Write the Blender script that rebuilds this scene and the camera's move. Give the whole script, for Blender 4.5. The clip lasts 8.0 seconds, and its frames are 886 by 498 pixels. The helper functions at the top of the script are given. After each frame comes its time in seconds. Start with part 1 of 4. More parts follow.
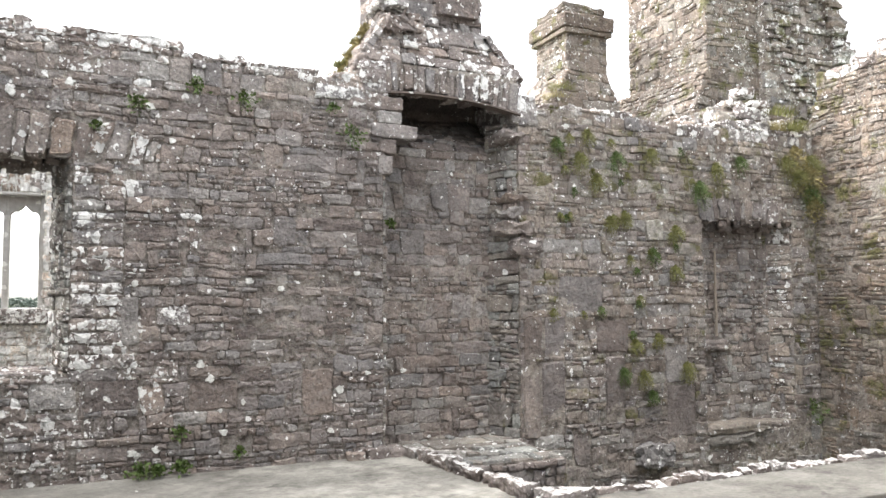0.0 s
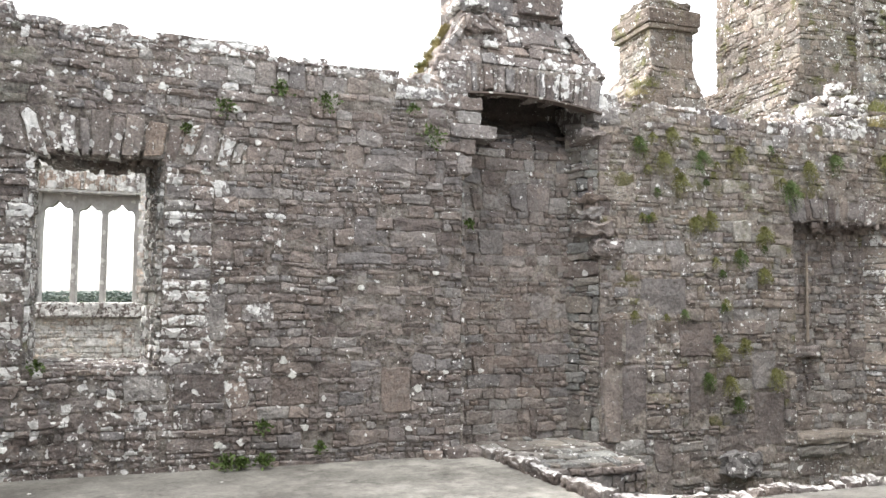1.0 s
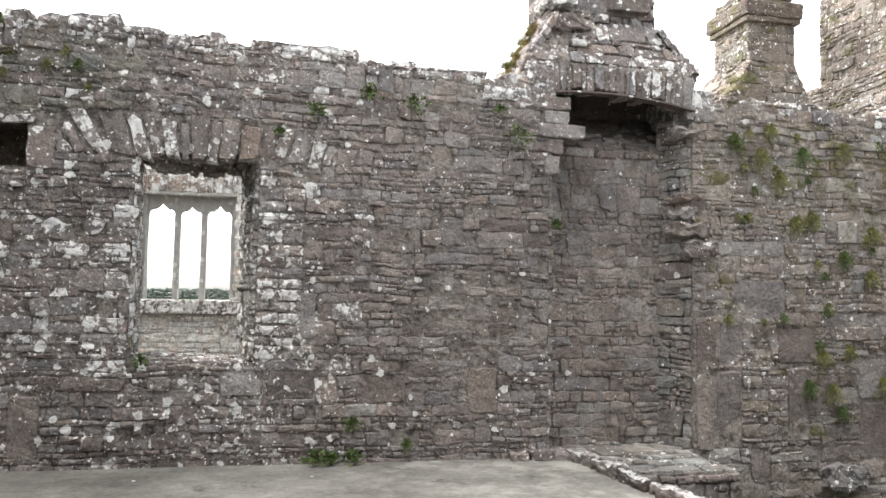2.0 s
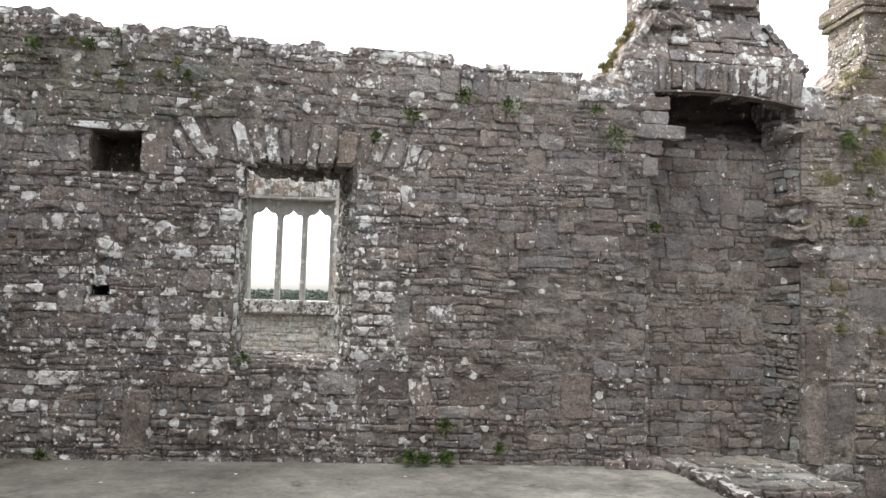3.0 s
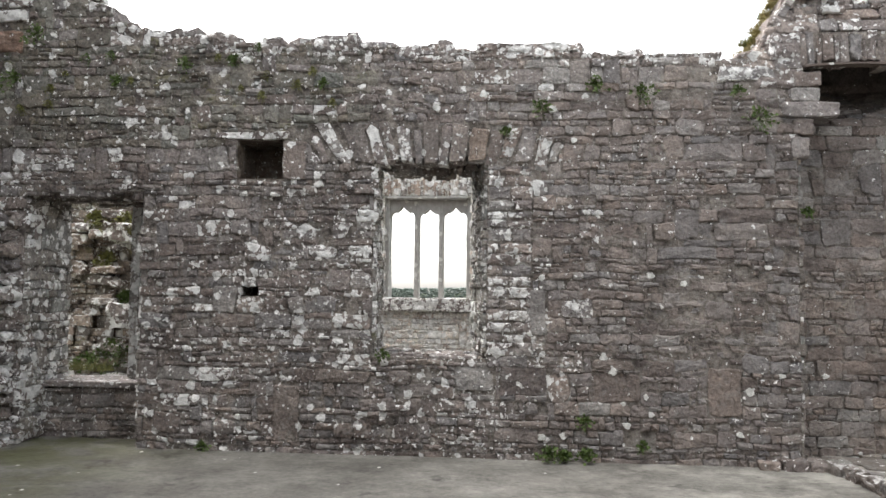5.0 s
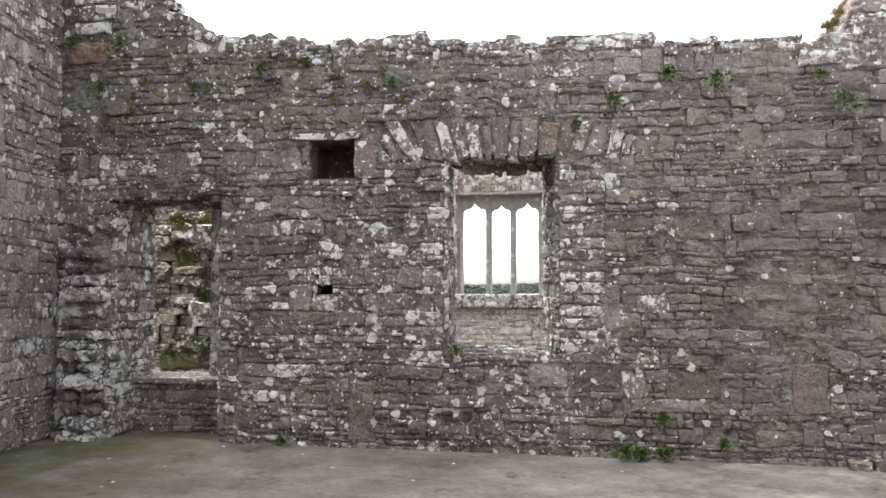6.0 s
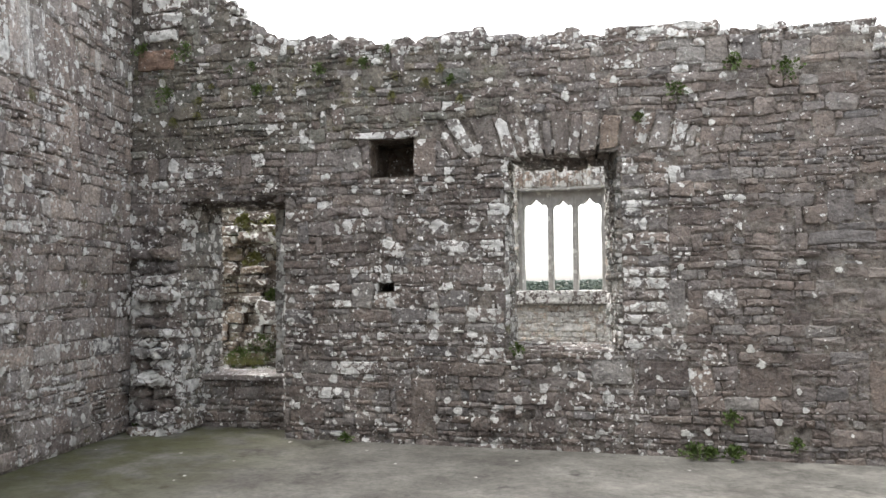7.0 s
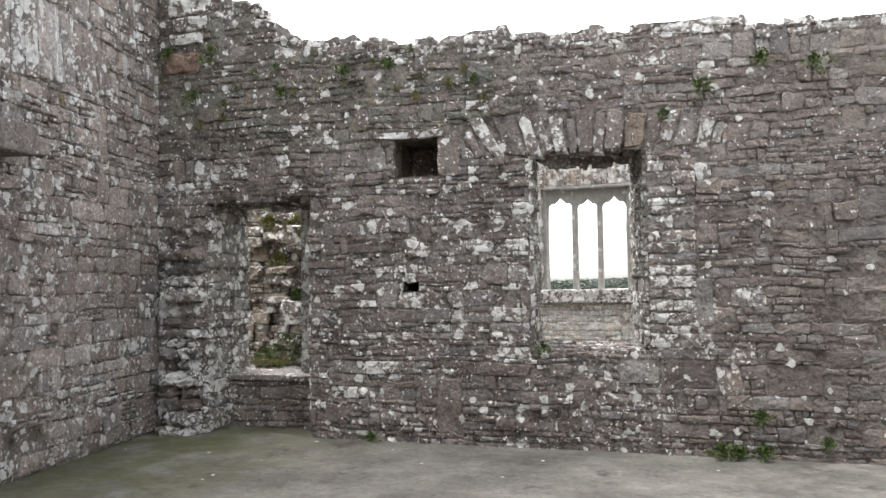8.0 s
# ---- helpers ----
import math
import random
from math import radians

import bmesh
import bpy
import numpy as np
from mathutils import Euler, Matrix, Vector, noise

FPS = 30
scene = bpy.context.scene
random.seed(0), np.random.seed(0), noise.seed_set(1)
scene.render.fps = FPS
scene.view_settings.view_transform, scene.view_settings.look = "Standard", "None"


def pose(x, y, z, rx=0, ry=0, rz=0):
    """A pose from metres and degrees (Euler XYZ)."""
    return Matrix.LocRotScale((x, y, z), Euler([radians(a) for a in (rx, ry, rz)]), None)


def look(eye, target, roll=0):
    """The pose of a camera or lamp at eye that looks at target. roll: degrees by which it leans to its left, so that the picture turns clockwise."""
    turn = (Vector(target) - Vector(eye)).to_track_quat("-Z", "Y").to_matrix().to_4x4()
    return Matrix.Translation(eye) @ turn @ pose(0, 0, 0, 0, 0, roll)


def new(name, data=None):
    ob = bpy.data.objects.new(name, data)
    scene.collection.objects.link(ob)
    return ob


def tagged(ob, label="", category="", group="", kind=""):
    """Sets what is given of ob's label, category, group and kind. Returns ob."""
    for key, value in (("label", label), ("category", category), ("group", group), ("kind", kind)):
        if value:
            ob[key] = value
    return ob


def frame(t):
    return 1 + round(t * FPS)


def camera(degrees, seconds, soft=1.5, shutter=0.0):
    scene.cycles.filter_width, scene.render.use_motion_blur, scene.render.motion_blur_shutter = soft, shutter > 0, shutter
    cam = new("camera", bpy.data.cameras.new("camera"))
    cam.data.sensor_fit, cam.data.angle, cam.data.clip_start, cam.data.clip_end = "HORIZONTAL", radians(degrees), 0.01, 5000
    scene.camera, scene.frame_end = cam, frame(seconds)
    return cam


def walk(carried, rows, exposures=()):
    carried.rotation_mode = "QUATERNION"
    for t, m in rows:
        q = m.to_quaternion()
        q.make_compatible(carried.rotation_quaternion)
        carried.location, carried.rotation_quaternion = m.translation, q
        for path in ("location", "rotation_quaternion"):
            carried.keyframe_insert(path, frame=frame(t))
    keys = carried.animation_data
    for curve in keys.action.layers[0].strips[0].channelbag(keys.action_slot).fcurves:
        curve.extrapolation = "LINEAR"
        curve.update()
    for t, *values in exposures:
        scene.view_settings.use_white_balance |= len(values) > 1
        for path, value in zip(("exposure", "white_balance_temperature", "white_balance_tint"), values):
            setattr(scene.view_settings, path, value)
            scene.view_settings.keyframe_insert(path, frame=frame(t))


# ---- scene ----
cam = camera(59.0, 8.0)
PATH = [
    (0, (0.122, -1.402, 1.503), (0.95, 0.414, 1.635), -0.3),
    (0.5, (0.124, -1.401, 1.514), (0.855, 0.456, 1.642), -0.0),
    (1, (0.13, -1.399, 1.524), (0.77, 0.491, 1.651), 0.5),
    (1.5, (0.142, -1.404, 1.53), (0.677, 0.519, 1.655), 0.7),
    (3, (0.187, -1.41, 1.53), (0.363, 0.579, 1.656), 1.8),
    (3.5, (0.21, -1.409, 1.53), (0.266, 0.586, 1.657), 1.6),
    (4, (0.239, -1.406, 1.527), (0.208, 0.59, 1.65), 1.4),
    (4.5, (0.261, -1.391, 1.518), (0.156, 0.603, 1.635), 1.0),
    (6, (0.291, -1.366, 1.526), (-0.08, 0.596, 1.625), -0.0),
    (6.5, (0.301, -1.357, 1.522), (-0.158, 0.587, 1.62), -0.4),
    (7, (0.313, -1.35, 1.522), (-0.215, 0.577, 1.615), -0.5),
    (7.5, (0.305, -1.344, 1.525), (-0.288, 0.564, 1.617), -0.7),
    (8, (0.296, -1.35, 1.524), (-0.288, 0.561, 1.616), -0.8),
]
walk(cam, [(t, look(eye, target, roll)) for t, eye, target, roll in PATH],
     [(0.0, 2.62), (1.5, 2.48), (3.0, 2.14), (4.5, 2.14), (8.0, 2.28)])

# ---- world, sun, exposure ----
world = bpy.data.worlds.new("overcast_sky")
scene.world = world
world.use_nodes = True
wn, wl = world.node_tree.nodes, world.node_tree.links
sky = wn.new("ShaderNodeTexSky")
sky.sky_type = "NISHITA"
sky.sun_disc = False
sky.sun_elevation, sky.sun_rotation = radians(48), radians(-50)
sky.air_density, sky.dust_density = 1.0, 4.0
veil = wn.new("ShaderNodeHueSaturation")
veil.inputs["Saturation"].default_value = 0.22
wl.new(sky.outputs["Color"], veil.inputs["Color"])
wl.new(veil.outputs["Color"], wn["Background"].inputs["Color"])
wn["Background"].inputs["Strength"].default_value = 0.15
sun = new("sun", bpy.data.lights.new("sun", "SUN"))
sun.data.energy, sun.data.angle, sun.data.color = 0.5, radians(25), (1.0, 0.96, 0.9)
sun.matrix_world = look((-1.5, -2.5, 10), (0, 0, 0))

# ---- materials ----


def nodes_of(name, rough=0.9):
    m = bpy.data.materials.new(name)
    m.use_nodes = True
    t = m.node_tree
    b = t.nodes["Principled BSDF"]
    b.inputs["Roughness"].default_value = rough
    b.inputs["Specular IOR Level"].default_value = 0.25
    return m, t, b


class Graph:
    """Short calls for wiring a node tree."""

    def __init__(self, tree):
        self.t = tree
        self.pos = tree.nodes.new("ShaderNodeNewGeometry")

    def put(self, socket, v):
        if hasattr(v, "is_output"):
            self.t.links.new(v, socket)
        else:
            socket.default_value = v

    def math(self, op, a, b=0.0, clamp=False):
        n = self.t.nodes.new("ShaderNodeMath")
        n.operation, n.use_clamp = op, clamp
        self.put(n.inputs[0], a)
        self.put(n.inputs[1], b)
        return n.outputs[0]

    def noise(self, scale, detail=4.0, rough=0.55, vec=None, color=False):
        n = self.t.nodes.new("ShaderNodeTexNoise")
        n.inputs["Scale"].default_value, n.inputs["Detail"].default_value = scale, detail
        n.inputs["Roughness"].default_value = rough
        self.put(n.inputs["Vector"], vec or self.pos.outputs["Position"])
        return n.outputs["Color"] if color else n.outputs["Fac"]

    def step(self, v, a, b):
        n = self.t.nodes.new("ShaderNodeMapRange")
        n.interpolation_type = "SMOOTHSTEP"
        self.put(n.inputs[0], v)
        n.inputs[1].default_value, n.inputs[2].default_value = a, b
        return n.outputs[0]

    def mix(self, f, a, b, blend="MIX"):
        n = self.t.nodes.new("ShaderNodeMix")
        n.data_type, n.blend_type = "RGBA", blend
        self.put(n.inputs[0], f)
        self.put(n.inputs[6], (*a, 1) if isinstance(a, tuple) else a)
        self.put(n.inputs[7], (*b, 1) if isinstance(b, tuple) else b)
        return n.outputs[2]

    def ramp(self, v, stops):
        n = self.t.nodes.new("ShaderNodeValToRGB")
        self.put(n.inputs[0], v)
        e = n.color_ramp.elements
        while len(e) < len(stops):
            e.new(0.5)
        for k, (p, c) in zip(e, stops):
            k.position, k.color = p, (*c, 1)
        return n.outputs[0]

    def warp(self, amount, scale):
        a = self.t.nodes.new("ShaderNodeVectorMath")
        a.operation = "MULTIPLY_ADD"
        self.put(a.inputs[0], self.noise(scale, 3, color=True))
        a.inputs[1].default_value = (amount,) * 3
        self.put(a.inputs[2], self.pos.outputs["Position"])
        return a.outputs[0]

    def spots(self, scale, share, radius, vec, edge=0.09):
        """Round-edged blotches: in a share of the cells, with a radius of their own."""
        v = self.t.nodes.new("ShaderNodeTexVoronoi")
        v.inputs["Scale"].default_value = scale
        self.put(v.inputs["Vector"], vec)
        s = self.t.nodes.new("ShaderNodeSeparateColor")
        self.put(s.inputs[0], v.outputs["Color"])
        own = self.math("MULTIPLY", self.math("SUBTRACT", share, s.outputs[0]), radius / max(share if isinstance(share, float) else 0.3, 0.01))
        return self.step(self.math("SUBTRACT", own, v.outputs["Distance"]), 0.0, edge)

    def axis(self, k):
        s = self.t.nodes.new("ShaderNodeSeparateXYZ")
        self.put(s.inputs[0], self.pos.outputs["Position"])
        return s.outputs[k]

    def bump(self, bsdf, *layers):
        last = None
        for h, strength, dist in layers:
            n = self.t.nodes.new("ShaderNodeBump")
            n.inputs["Strength"].default_value, n.inputs["Distance"].default_value = strength, dist
            self.put(n.inputs["Height"], h)
            if last:
                self.t.links.new(last, n.inputs["Normal"])
            last = n.outputs[0]
        self.t.links.new(last, bsdf.inputs["Normal"])


STONES = [
    (0.0, (0.137, 0.115, 0.105)), (0.16, (0.174, 0.143, 0.125)), (0.32, (0.203, 0.175, 0.159)), (0.46, (0.174, 0.163, 0.157)), (0.60, (0.226, 0.190, 0.165)),
    (0.74, (0.199, 0.173, 0.161)), (0.86, (0.253, 0.237, 0.220)), (0.95, (0.206, 0.173, 0.153)), (1.0, (0.212, 0.172, 0.147)),
]


def stone_material(name, lichen=0.3, moss=0.0, pale=0.0, gain=1.0, top=False, streak=0.0, bed=None):
    m, t, b = nodes_of(name, 0.92)
    gain = gain if isinstance(gain, tuple) else (0.985 * gain, gain, 1.025 * gain)
    g = Graph(t)
    info = t.nodes.new("ShaderNodeObjectInfo")
    own = g.math("FRACT", g.math("ADD", info.outputs["Random"], g.pos.outputs["Random Per Island"]))
    own2 = g.math("FRACT", g.math("MULTIPLY", own, 17.31))
    c = g.ramp(own, [(p, tuple(v * w for v, w in zip(k, gain))) for p, k in STONES])
    if bed:
        c = g.ramp(g.noise(9.0, 8, 0.7), [(0.34, bed[0]), (0.46, bed[1]), (0.70, bed[2])])
        c = g.mix(g.step(g.axis(0), 2.5, 5.0), c, g.mix(1.0, c, (1.3, 1.29, 1.27), "MULTIPLY"))
    mid = g.noise(5.0, 6, 0.6)
    fine = g.noise(38.0, 8, 0.68)
    c = g.mix(1.0, c, g.ramp(mid, [(0.25, (0.60, 0.585, 0.585)), (0.5, (1, 1, 1)), (0.75, (1.42, 1.40, 1.36))]), "MULTIPLY")
    # the exposed western stretch is rougher and more overgrown than the sheltered eastern one
    west = g.step(g.math("ADD", g.axis(0), g.math("MULTIPLY", g.noise(0.5, 3), 2.0)), 3.2, 0.2)
    west = g.math("MAXIMUM", west, g.math("MULTIPLY", g.step(g.axis(2), 3.3, 3.9), 0.9))
    c = g.mix(g.math("ADD", g.math("MULTIPLY", west, 0.4), 0.6), c, g.mix(1.0, c, g.ramp(fine, [(0.28, (0.45, 0.44, 0.43)), (0.5, (1, 1, 1)), (0.74, (1.65, 1.62, 1.56))]), "MULTIPLY"))
    # damp and dry stretches of wall
    c = g.mix(1.0, c, g.ramp(g.noise(0.75, 5, 0.6), [(0.30, (0.70, 0.69, 0.69)), (0.5, (1, 1, 1)), (0.70, (1.22, 1.22, 1.21))]), "MULTIPLY")
    # grey crust over part of the face
    crust = g.math("MULTIPLY", g.step(g.noise(9.0, 8, 0.7), 0.50, 0.70), 0.45)
    c = g.mix(crust, c, (0.27 * gain[0], 0.265 * gain[1], 0.245 * gain[2]))
    # pale lichen in crisp blotches of two sizes, crowded in some stretches of wall
    crowd = g.math("MULTIPLY", g.math("SUBTRACT", g.noise(0.8, 3), 0.5), 0.26)
    lift = g.math("ADD", crowd, g.math("ADD", g.math("MULTIPLY", west, 0.048), 0.16 * (lichen - 0.3) - 0.03))
    grown = g.math("ADD", g.math("MULTIPLY", west, 0.85 * lichen), 0.55 * lichen)
    big = g.step(g.math("ADD", g.noise(11.0, 3, 0.5), lift), 0.668, 0.69)
    small = g.step(g.math("ADD", g.noise(24.0, 2, 0.5), lift), 0.67, 0.70)
    discs = g.spots(8.5, g.math("MULTIPLY", grown, 1.0), 0.38, g.warp(0.075, 20.0), 0.05)
    dots = g.spots(21.0, g.math("MULTIPLY", grown, 0.8), 0.42, g.warp(0.04, 40.0), 0.07)
    white = g.math("MAXIMUM", g.math("MAXIMUM", big, small), g.math("MAXIMUM", discs, dots))
    if streak:
        mp = t.nodes.new("ShaderNodeMapping")
        mp.inputs["Scale"].default_value = (1.0, 1.0, 0.13)
        g.put(mp.inputs["Vector"], g.pos.outputs["Position"])
        n = t.nodes.new("ShaderNodeTexNoise")
        n.inputs["Scale"].default_value, n.inputs["Detail"].default_value, n.inputs["Roughness"].default_value = 15.0, 5.0, 0.6
        g.put(n.inputs["Vector"], mp.outputs[0])
        run = g.math("MULTIPLY", g.step(n.outputs[0], 0.63 - streak, 0.66 - streak), g.step(g.noise(7.0, 6, 0.7), 0.40, 0.52))
        white = g.math("MAXIMUM", white, run)
    if pale:
        patch = g.math("MULTIPLY", g.step(own2, 1.0 - pale, 1.02 - pale), g.step(g.noise(13.0, 6, 0.7), 0.48, 0.56))
        white = g.math("MAXIMUM", white, patch)
    if top:
        up = t.nodes.new("ShaderNodeSeparateXYZ")
        t.links.new(g.pos.outputs["True Normal"], up.inputs[0])
        crown = g.math("MULTIPLY", g.step(up.outputs[2], 0.45, 0.8), g.step(g.noise(10.0, 6, 0.7), 0.40, 0.55))
        white = g.math("MAXIMUM", white, g.math("MULTIPLY", crown, 0.68))
    white = g.math("MULTIPLY", white, g.step(g.noise(60.0, 5, 0.6), 0.20, 0.42))
    c = g.mix(g.math("MULTIPLY", white, 0.92), c, g.ramp(g.noise(14.0, 3), [(0.30, (0.46, 0.455, 0.435)), (0.48, (0.70, 0.695, 0.67)), (0.64, (0.86, 0.85, 0.825))]))
    if moss:
        green = g.math("MULTIPLY", g.step(g.noise(2.6, 7, 0.66), 0.62 - 0.2 * moss, 0.74 - 0.2 * moss), 0.8)
        c = g.mix(green, c, g.ramp(fine, [(0.3, (0.055, 0.06, 0.018)), (0.7, (0.16, 0.15, 0.05))]))
    t.links.new(c, b.inputs["Base Color"])
    g.bump(b, (g.noise(13.0, 6, 0.6), 1.0, 0.05), (g.noise(55.0, 6, 0.7), 1.0, 0.012))
    return m


STONE = stone_material("grey_brown_rubble", 0.27, 0.0, 0.0, 1.12)
STONE_PALE = stone_material("lichened_rubble", 0.53, 0.0, 0.0, 1.12)
STONE_MOSS = stone_material("mossy_rubble", 0.42, 0.5, 0.0, (1.24, 1.26, 1.22))
STONE_EAST = stone_material("dusty_grey_rubble", 0.46, 0.1, 0.0, (1.30, 1.34, 1.36))
STONE_SPOTTED = stone_material("white_spotted_rubble", 0.62, 0.1, 0.25, (1.42, 1.42, 1.38))
STONE_GREY = stone_material("grey_worn_stone", 0.36, 0.1, 0.0, (1.15, 1.24, 1.25))
# rubble colour tripled to stand in for daylight in the open passage
STONE_LIT = stone_material("lit_grey_rubble", 0.6, 0.0, 0.1, (3.0, 3.15, 3.15))
STONE_FAR = stone_material("lichened_tower_rubble", 0.2, 0.44, 0.0, (1.02, 1.0, 0.95))
STONE_PLAIN = stone_material("plain_brown_stone", 0.17, 0.0, 0.0, 1.06)
STONE_WHITE = stone_material("white_crusted_stone", 0.56, 0.0, 0.27, 1.2)
STONE_STREAK = stone_material("streaked_rubble", 0.29, 0.0, 0.0, 1.5, False, 0.045)
STONE_TOP = stone_material("pale_topped_brown_rubble", 0.5, 0.2, 0.0, (1.75, 1.66, 1.56), True)
# rubble at half brightness: the flue's shadow put into the stone colour
STONE_SHADED = stone_material("shade_darkened_rubble", 0.05, 0.0, 0.0, 0.5)
STONE_HEARTH = stone_material("fireplace_stone", 0.3, 0.0, 0.0, (1.17, 1.18, 1.19))
STONE_BROWN = stone_material("brown_stone", 0.3, 0.0, 0.0, (1.13, 1.08, 1.04))
STONE_RUST = stone_material("rusty_brown_stone", 0.2, 0.0, 0.0, (1.25, 1.02, 0.9))
STONE_WEST = stone_material("speckled_rubble", 0.29, 0.2, 0.0, 1.66)
STONE_WARM = stone_material("pale_warm_mossy_rubble", 0.24, 0.5, 0.0, (1.16, 1.11, 1.02))
STONE_EARTH = stone_material("brown_slabby_rubble", 0.34, 0.3, 0.0, (1.24, 1.19, 1.12), True)
STONE_DAMP = stone_material("damp_greenish_rubble", 0.25, 0.22, 0.0, (0.98, 1.05, 1.0))
STONE_KERB = stone_material("white_topped_stone", 0.45, 0.0, 0.0, 1.0, True)


def concrete_material(name="weathered_concrete", gain=1.0):
    m, t, b = nodes_of(name, 0.88)
    g = Graph(t)
    x, y = g.axis(0), g.axis(1)
    c = g.ramp(g.noise(1.3, 9, 0.66), [(0.30, (0.14, 0.132, 0.118)), (0.48, (0.215, 0.206, 0.185)), (0.66, (0.32, 0.31, 0.28))])
    c = g.mix(1.0, c, g.ramp(g.noise(26.0, 8, 0.7), [(0.3, (0.7, 0.7, 0.69)), (0.5, (1, 1, 1)), (0.72, (1.3, 1.3, 1.27))]), "MULTIPLY")
    dry = g.math("MULTIPLY", g.step(g.noise(2.2, 8, 0.7), 0.45, 0.65), g.math("MULTIPLY", g.step(x, -1.0, 2.5), g.step(x, 3.7, 3.2)))
    c = g.mix(g.math("MULTIPLY", dry, 0.6), c, (0.50, 0.48, 0.43))
    damp = g.math("MULTIPLY", g.step(g.noise(1.8, 8, 0.72), 0.50, 0.66), g.step(g.noise(7.0, 6, 0.7), 0.40, 0.62))
    c = g.mix(g.math("MULTIPLY", damp, 0.85), c, (0.07, 0.065, 0.058))
    corner = g.math("MULTIPLY", g.step(x, -2.2, -4.6), g.step(y, 1.5, 4.5))
    moss = g.math("MULTIPLY", corner, g.step(g.noise(1.9, 7, 0.65), 0.36, 0.56))
    c = g.mix(g.math("MULTIPLY", moss, 0.75), c, (0.13, 0.135, 0.05))
    streak = t.nodes.new("ShaderNodeMapping")
    streak.inputs["Scale"].default_value = (1.3, 2.2, 1.0)
    g.put(streak.inputs["Vector"], g.pos.outputs["Position"])
    c = g.mix(1.0, c, g.ramp(g.noise(3.0, 8, 0.72, streak.outputs[0]), [(0.30, (0.74, 0.73, 0.72)), (0.48, (0.95, 0.95, 0.95)), (0.70, (1.12, 1.11, 1.09))]), "MULTIPLY")
    c = g.mix(1.0, c, (gain, gain, gain), "MULTIPLY")
    c = g.mix(g.step(g.math("ADD", x, g.noise(0.8, 4)), 2.0, -1.5), c, g.mix(1.0, c, (0.78, 0.78, 0.78), "MULTIPLY"))
    specks = g.spots(9.0, 0.05, 0.24, g.warp(0.05, 20.0))
    c = g.mix(specks, c, (0.6, 0.59, 0.55))
    t.links.new(c, b.inputs["Base Color"])
    g.bump(b, (g.noise(12.0, 8, 0.7), 0.5, 0.02), (g.noise(90.0, 5, 0.7), 0.5, 0.004))
    return m


def ashlar_material(name, a, bb):
    m, t, b = nodes_of(name, 0.85)
    g = Graph(t)
    c = g.ramp(g.noise(11.0, 8, 0.7), [(0.3, a), (0.7, bb)])
    white = g.spots(14.0, 0.35, 0.6, g.warp(0.05, 24.0))
    c = g.mix(g.math("MULTIPLY", white, 0.8), c, (0.62, 0.62, 0.58))
    t.links.new(c, b.inputs["Base Color"])
    g.bump(b, (g.noise(50.0, 6, 0.7), 0.6, 0.008))
    return m


def leaf_material(name, a, bb):
    m, t, b = nodes_of(name, 0.6)
    g = Graph(t)
    c = g.ramp(g.noise(28.0, 4, 0.6), [(0.3, a), (0.7, bb)])
    t.links.new(c, b.inputs["Base Color"])
    g.bump(b, (g.noise(60.0), 0.3, 0.004))
    return m


def ground_material():
    m, t, b = nodes_of("far_grass", 0.95)
    g = Graph(t)
    c = g.ramp(g.noise(0.05, 6), [(0.3, (0.05, 0.07, 0.03)), (0.7, (0.08, 0.095, 0.045))])
    c = g.mix(1.0, c, g.ramp(g.noise(6.0, 6), [(0.3, (0.7, 0.7, 0.7)), (0.7, (1.2, 1.2, 1.2))]), "MULTIPLY")
    t.links.new(c, b.inputs["Base Color"])
    g.bump(b, (g.noise(20.0), 0.6, 0.05))
    return m


MORTAR = stone_material("old_mortar", 0.27, bed=((0.055, 0.048, 0.043), (0.165, 0.146, 0.130), (0.30, 0.275, 0.245)))
# mortar of the outer wall, paled to carry the same painted daylight
MORTAR_LIT = stone_material("lit_pale_mortar", 0.4, bed=((0.26, 0.25, 0.22), (0.48, 0.47, 0.42), (0.66, 0.64, 0.59)))
MORTAR_EARTH = stone_material("earthy_mortar", 0.1, bed=((0.045, 0.035, 0.028), (0.11, 0.085, 0.068), (0.18, 0.15, 0.12)))
CONCRETE = concrete_material(gain=0.80)
CONCRETE_GREY = concrete_material("grey_step_concrete", 0.66)
ASHLAR = ashlar_material("dressed_grey_stone", (0.27, 0.26, 0.245), (0.42, 0.41, 0.385))
SLAB = ashlar_material("brown_slab_stone", (0.085, 0.068, 0.060), (0.155, 0.125, 0.108))
LEAF = leaf_material("fern_green", (0.045, 0.075, 0.02), (0.11, 0.15, 0.045))
MOSS = leaf_material("moss_yellow_green", (0.10, 0.11, 0.03), (0.20, 0.19, 0.07))
STRAW = leaf_material("dry_grass", (0.20, 0.17, 0.07), (0.32, 0.27, 0.13))
# tree green lightened and greyed: distance haze is mixed into the colour
TREES = leaf_material("hazed_tree_green", (0.062, 0.082, 0.072), (0.105, 0.128, 0.105))
GRASS = ground_material()
LICHEN = leaf_material("white_lichen", (0.34, 0.34, 0.31), (0.72, 0.715, 0.68))
WOOD = ashlar_material("bleached_wood", (0.24, 0.20, 0.16), (0.36, 0.31, 0.26))

# ---- mesh helpers ----


def mesh_from(name, verts, faces, material, smooth=False):
    me = bpy.data.meshes.new(name)
    me.from_pydata([tuple(v) for v in verts], [], [tuple(f) for f in faces])
    me.materials.append(material)
    if smooth:
        me.polygons.foreach_set("use_smooth", [True] * len(me.polygons))
    me.update()
    return me


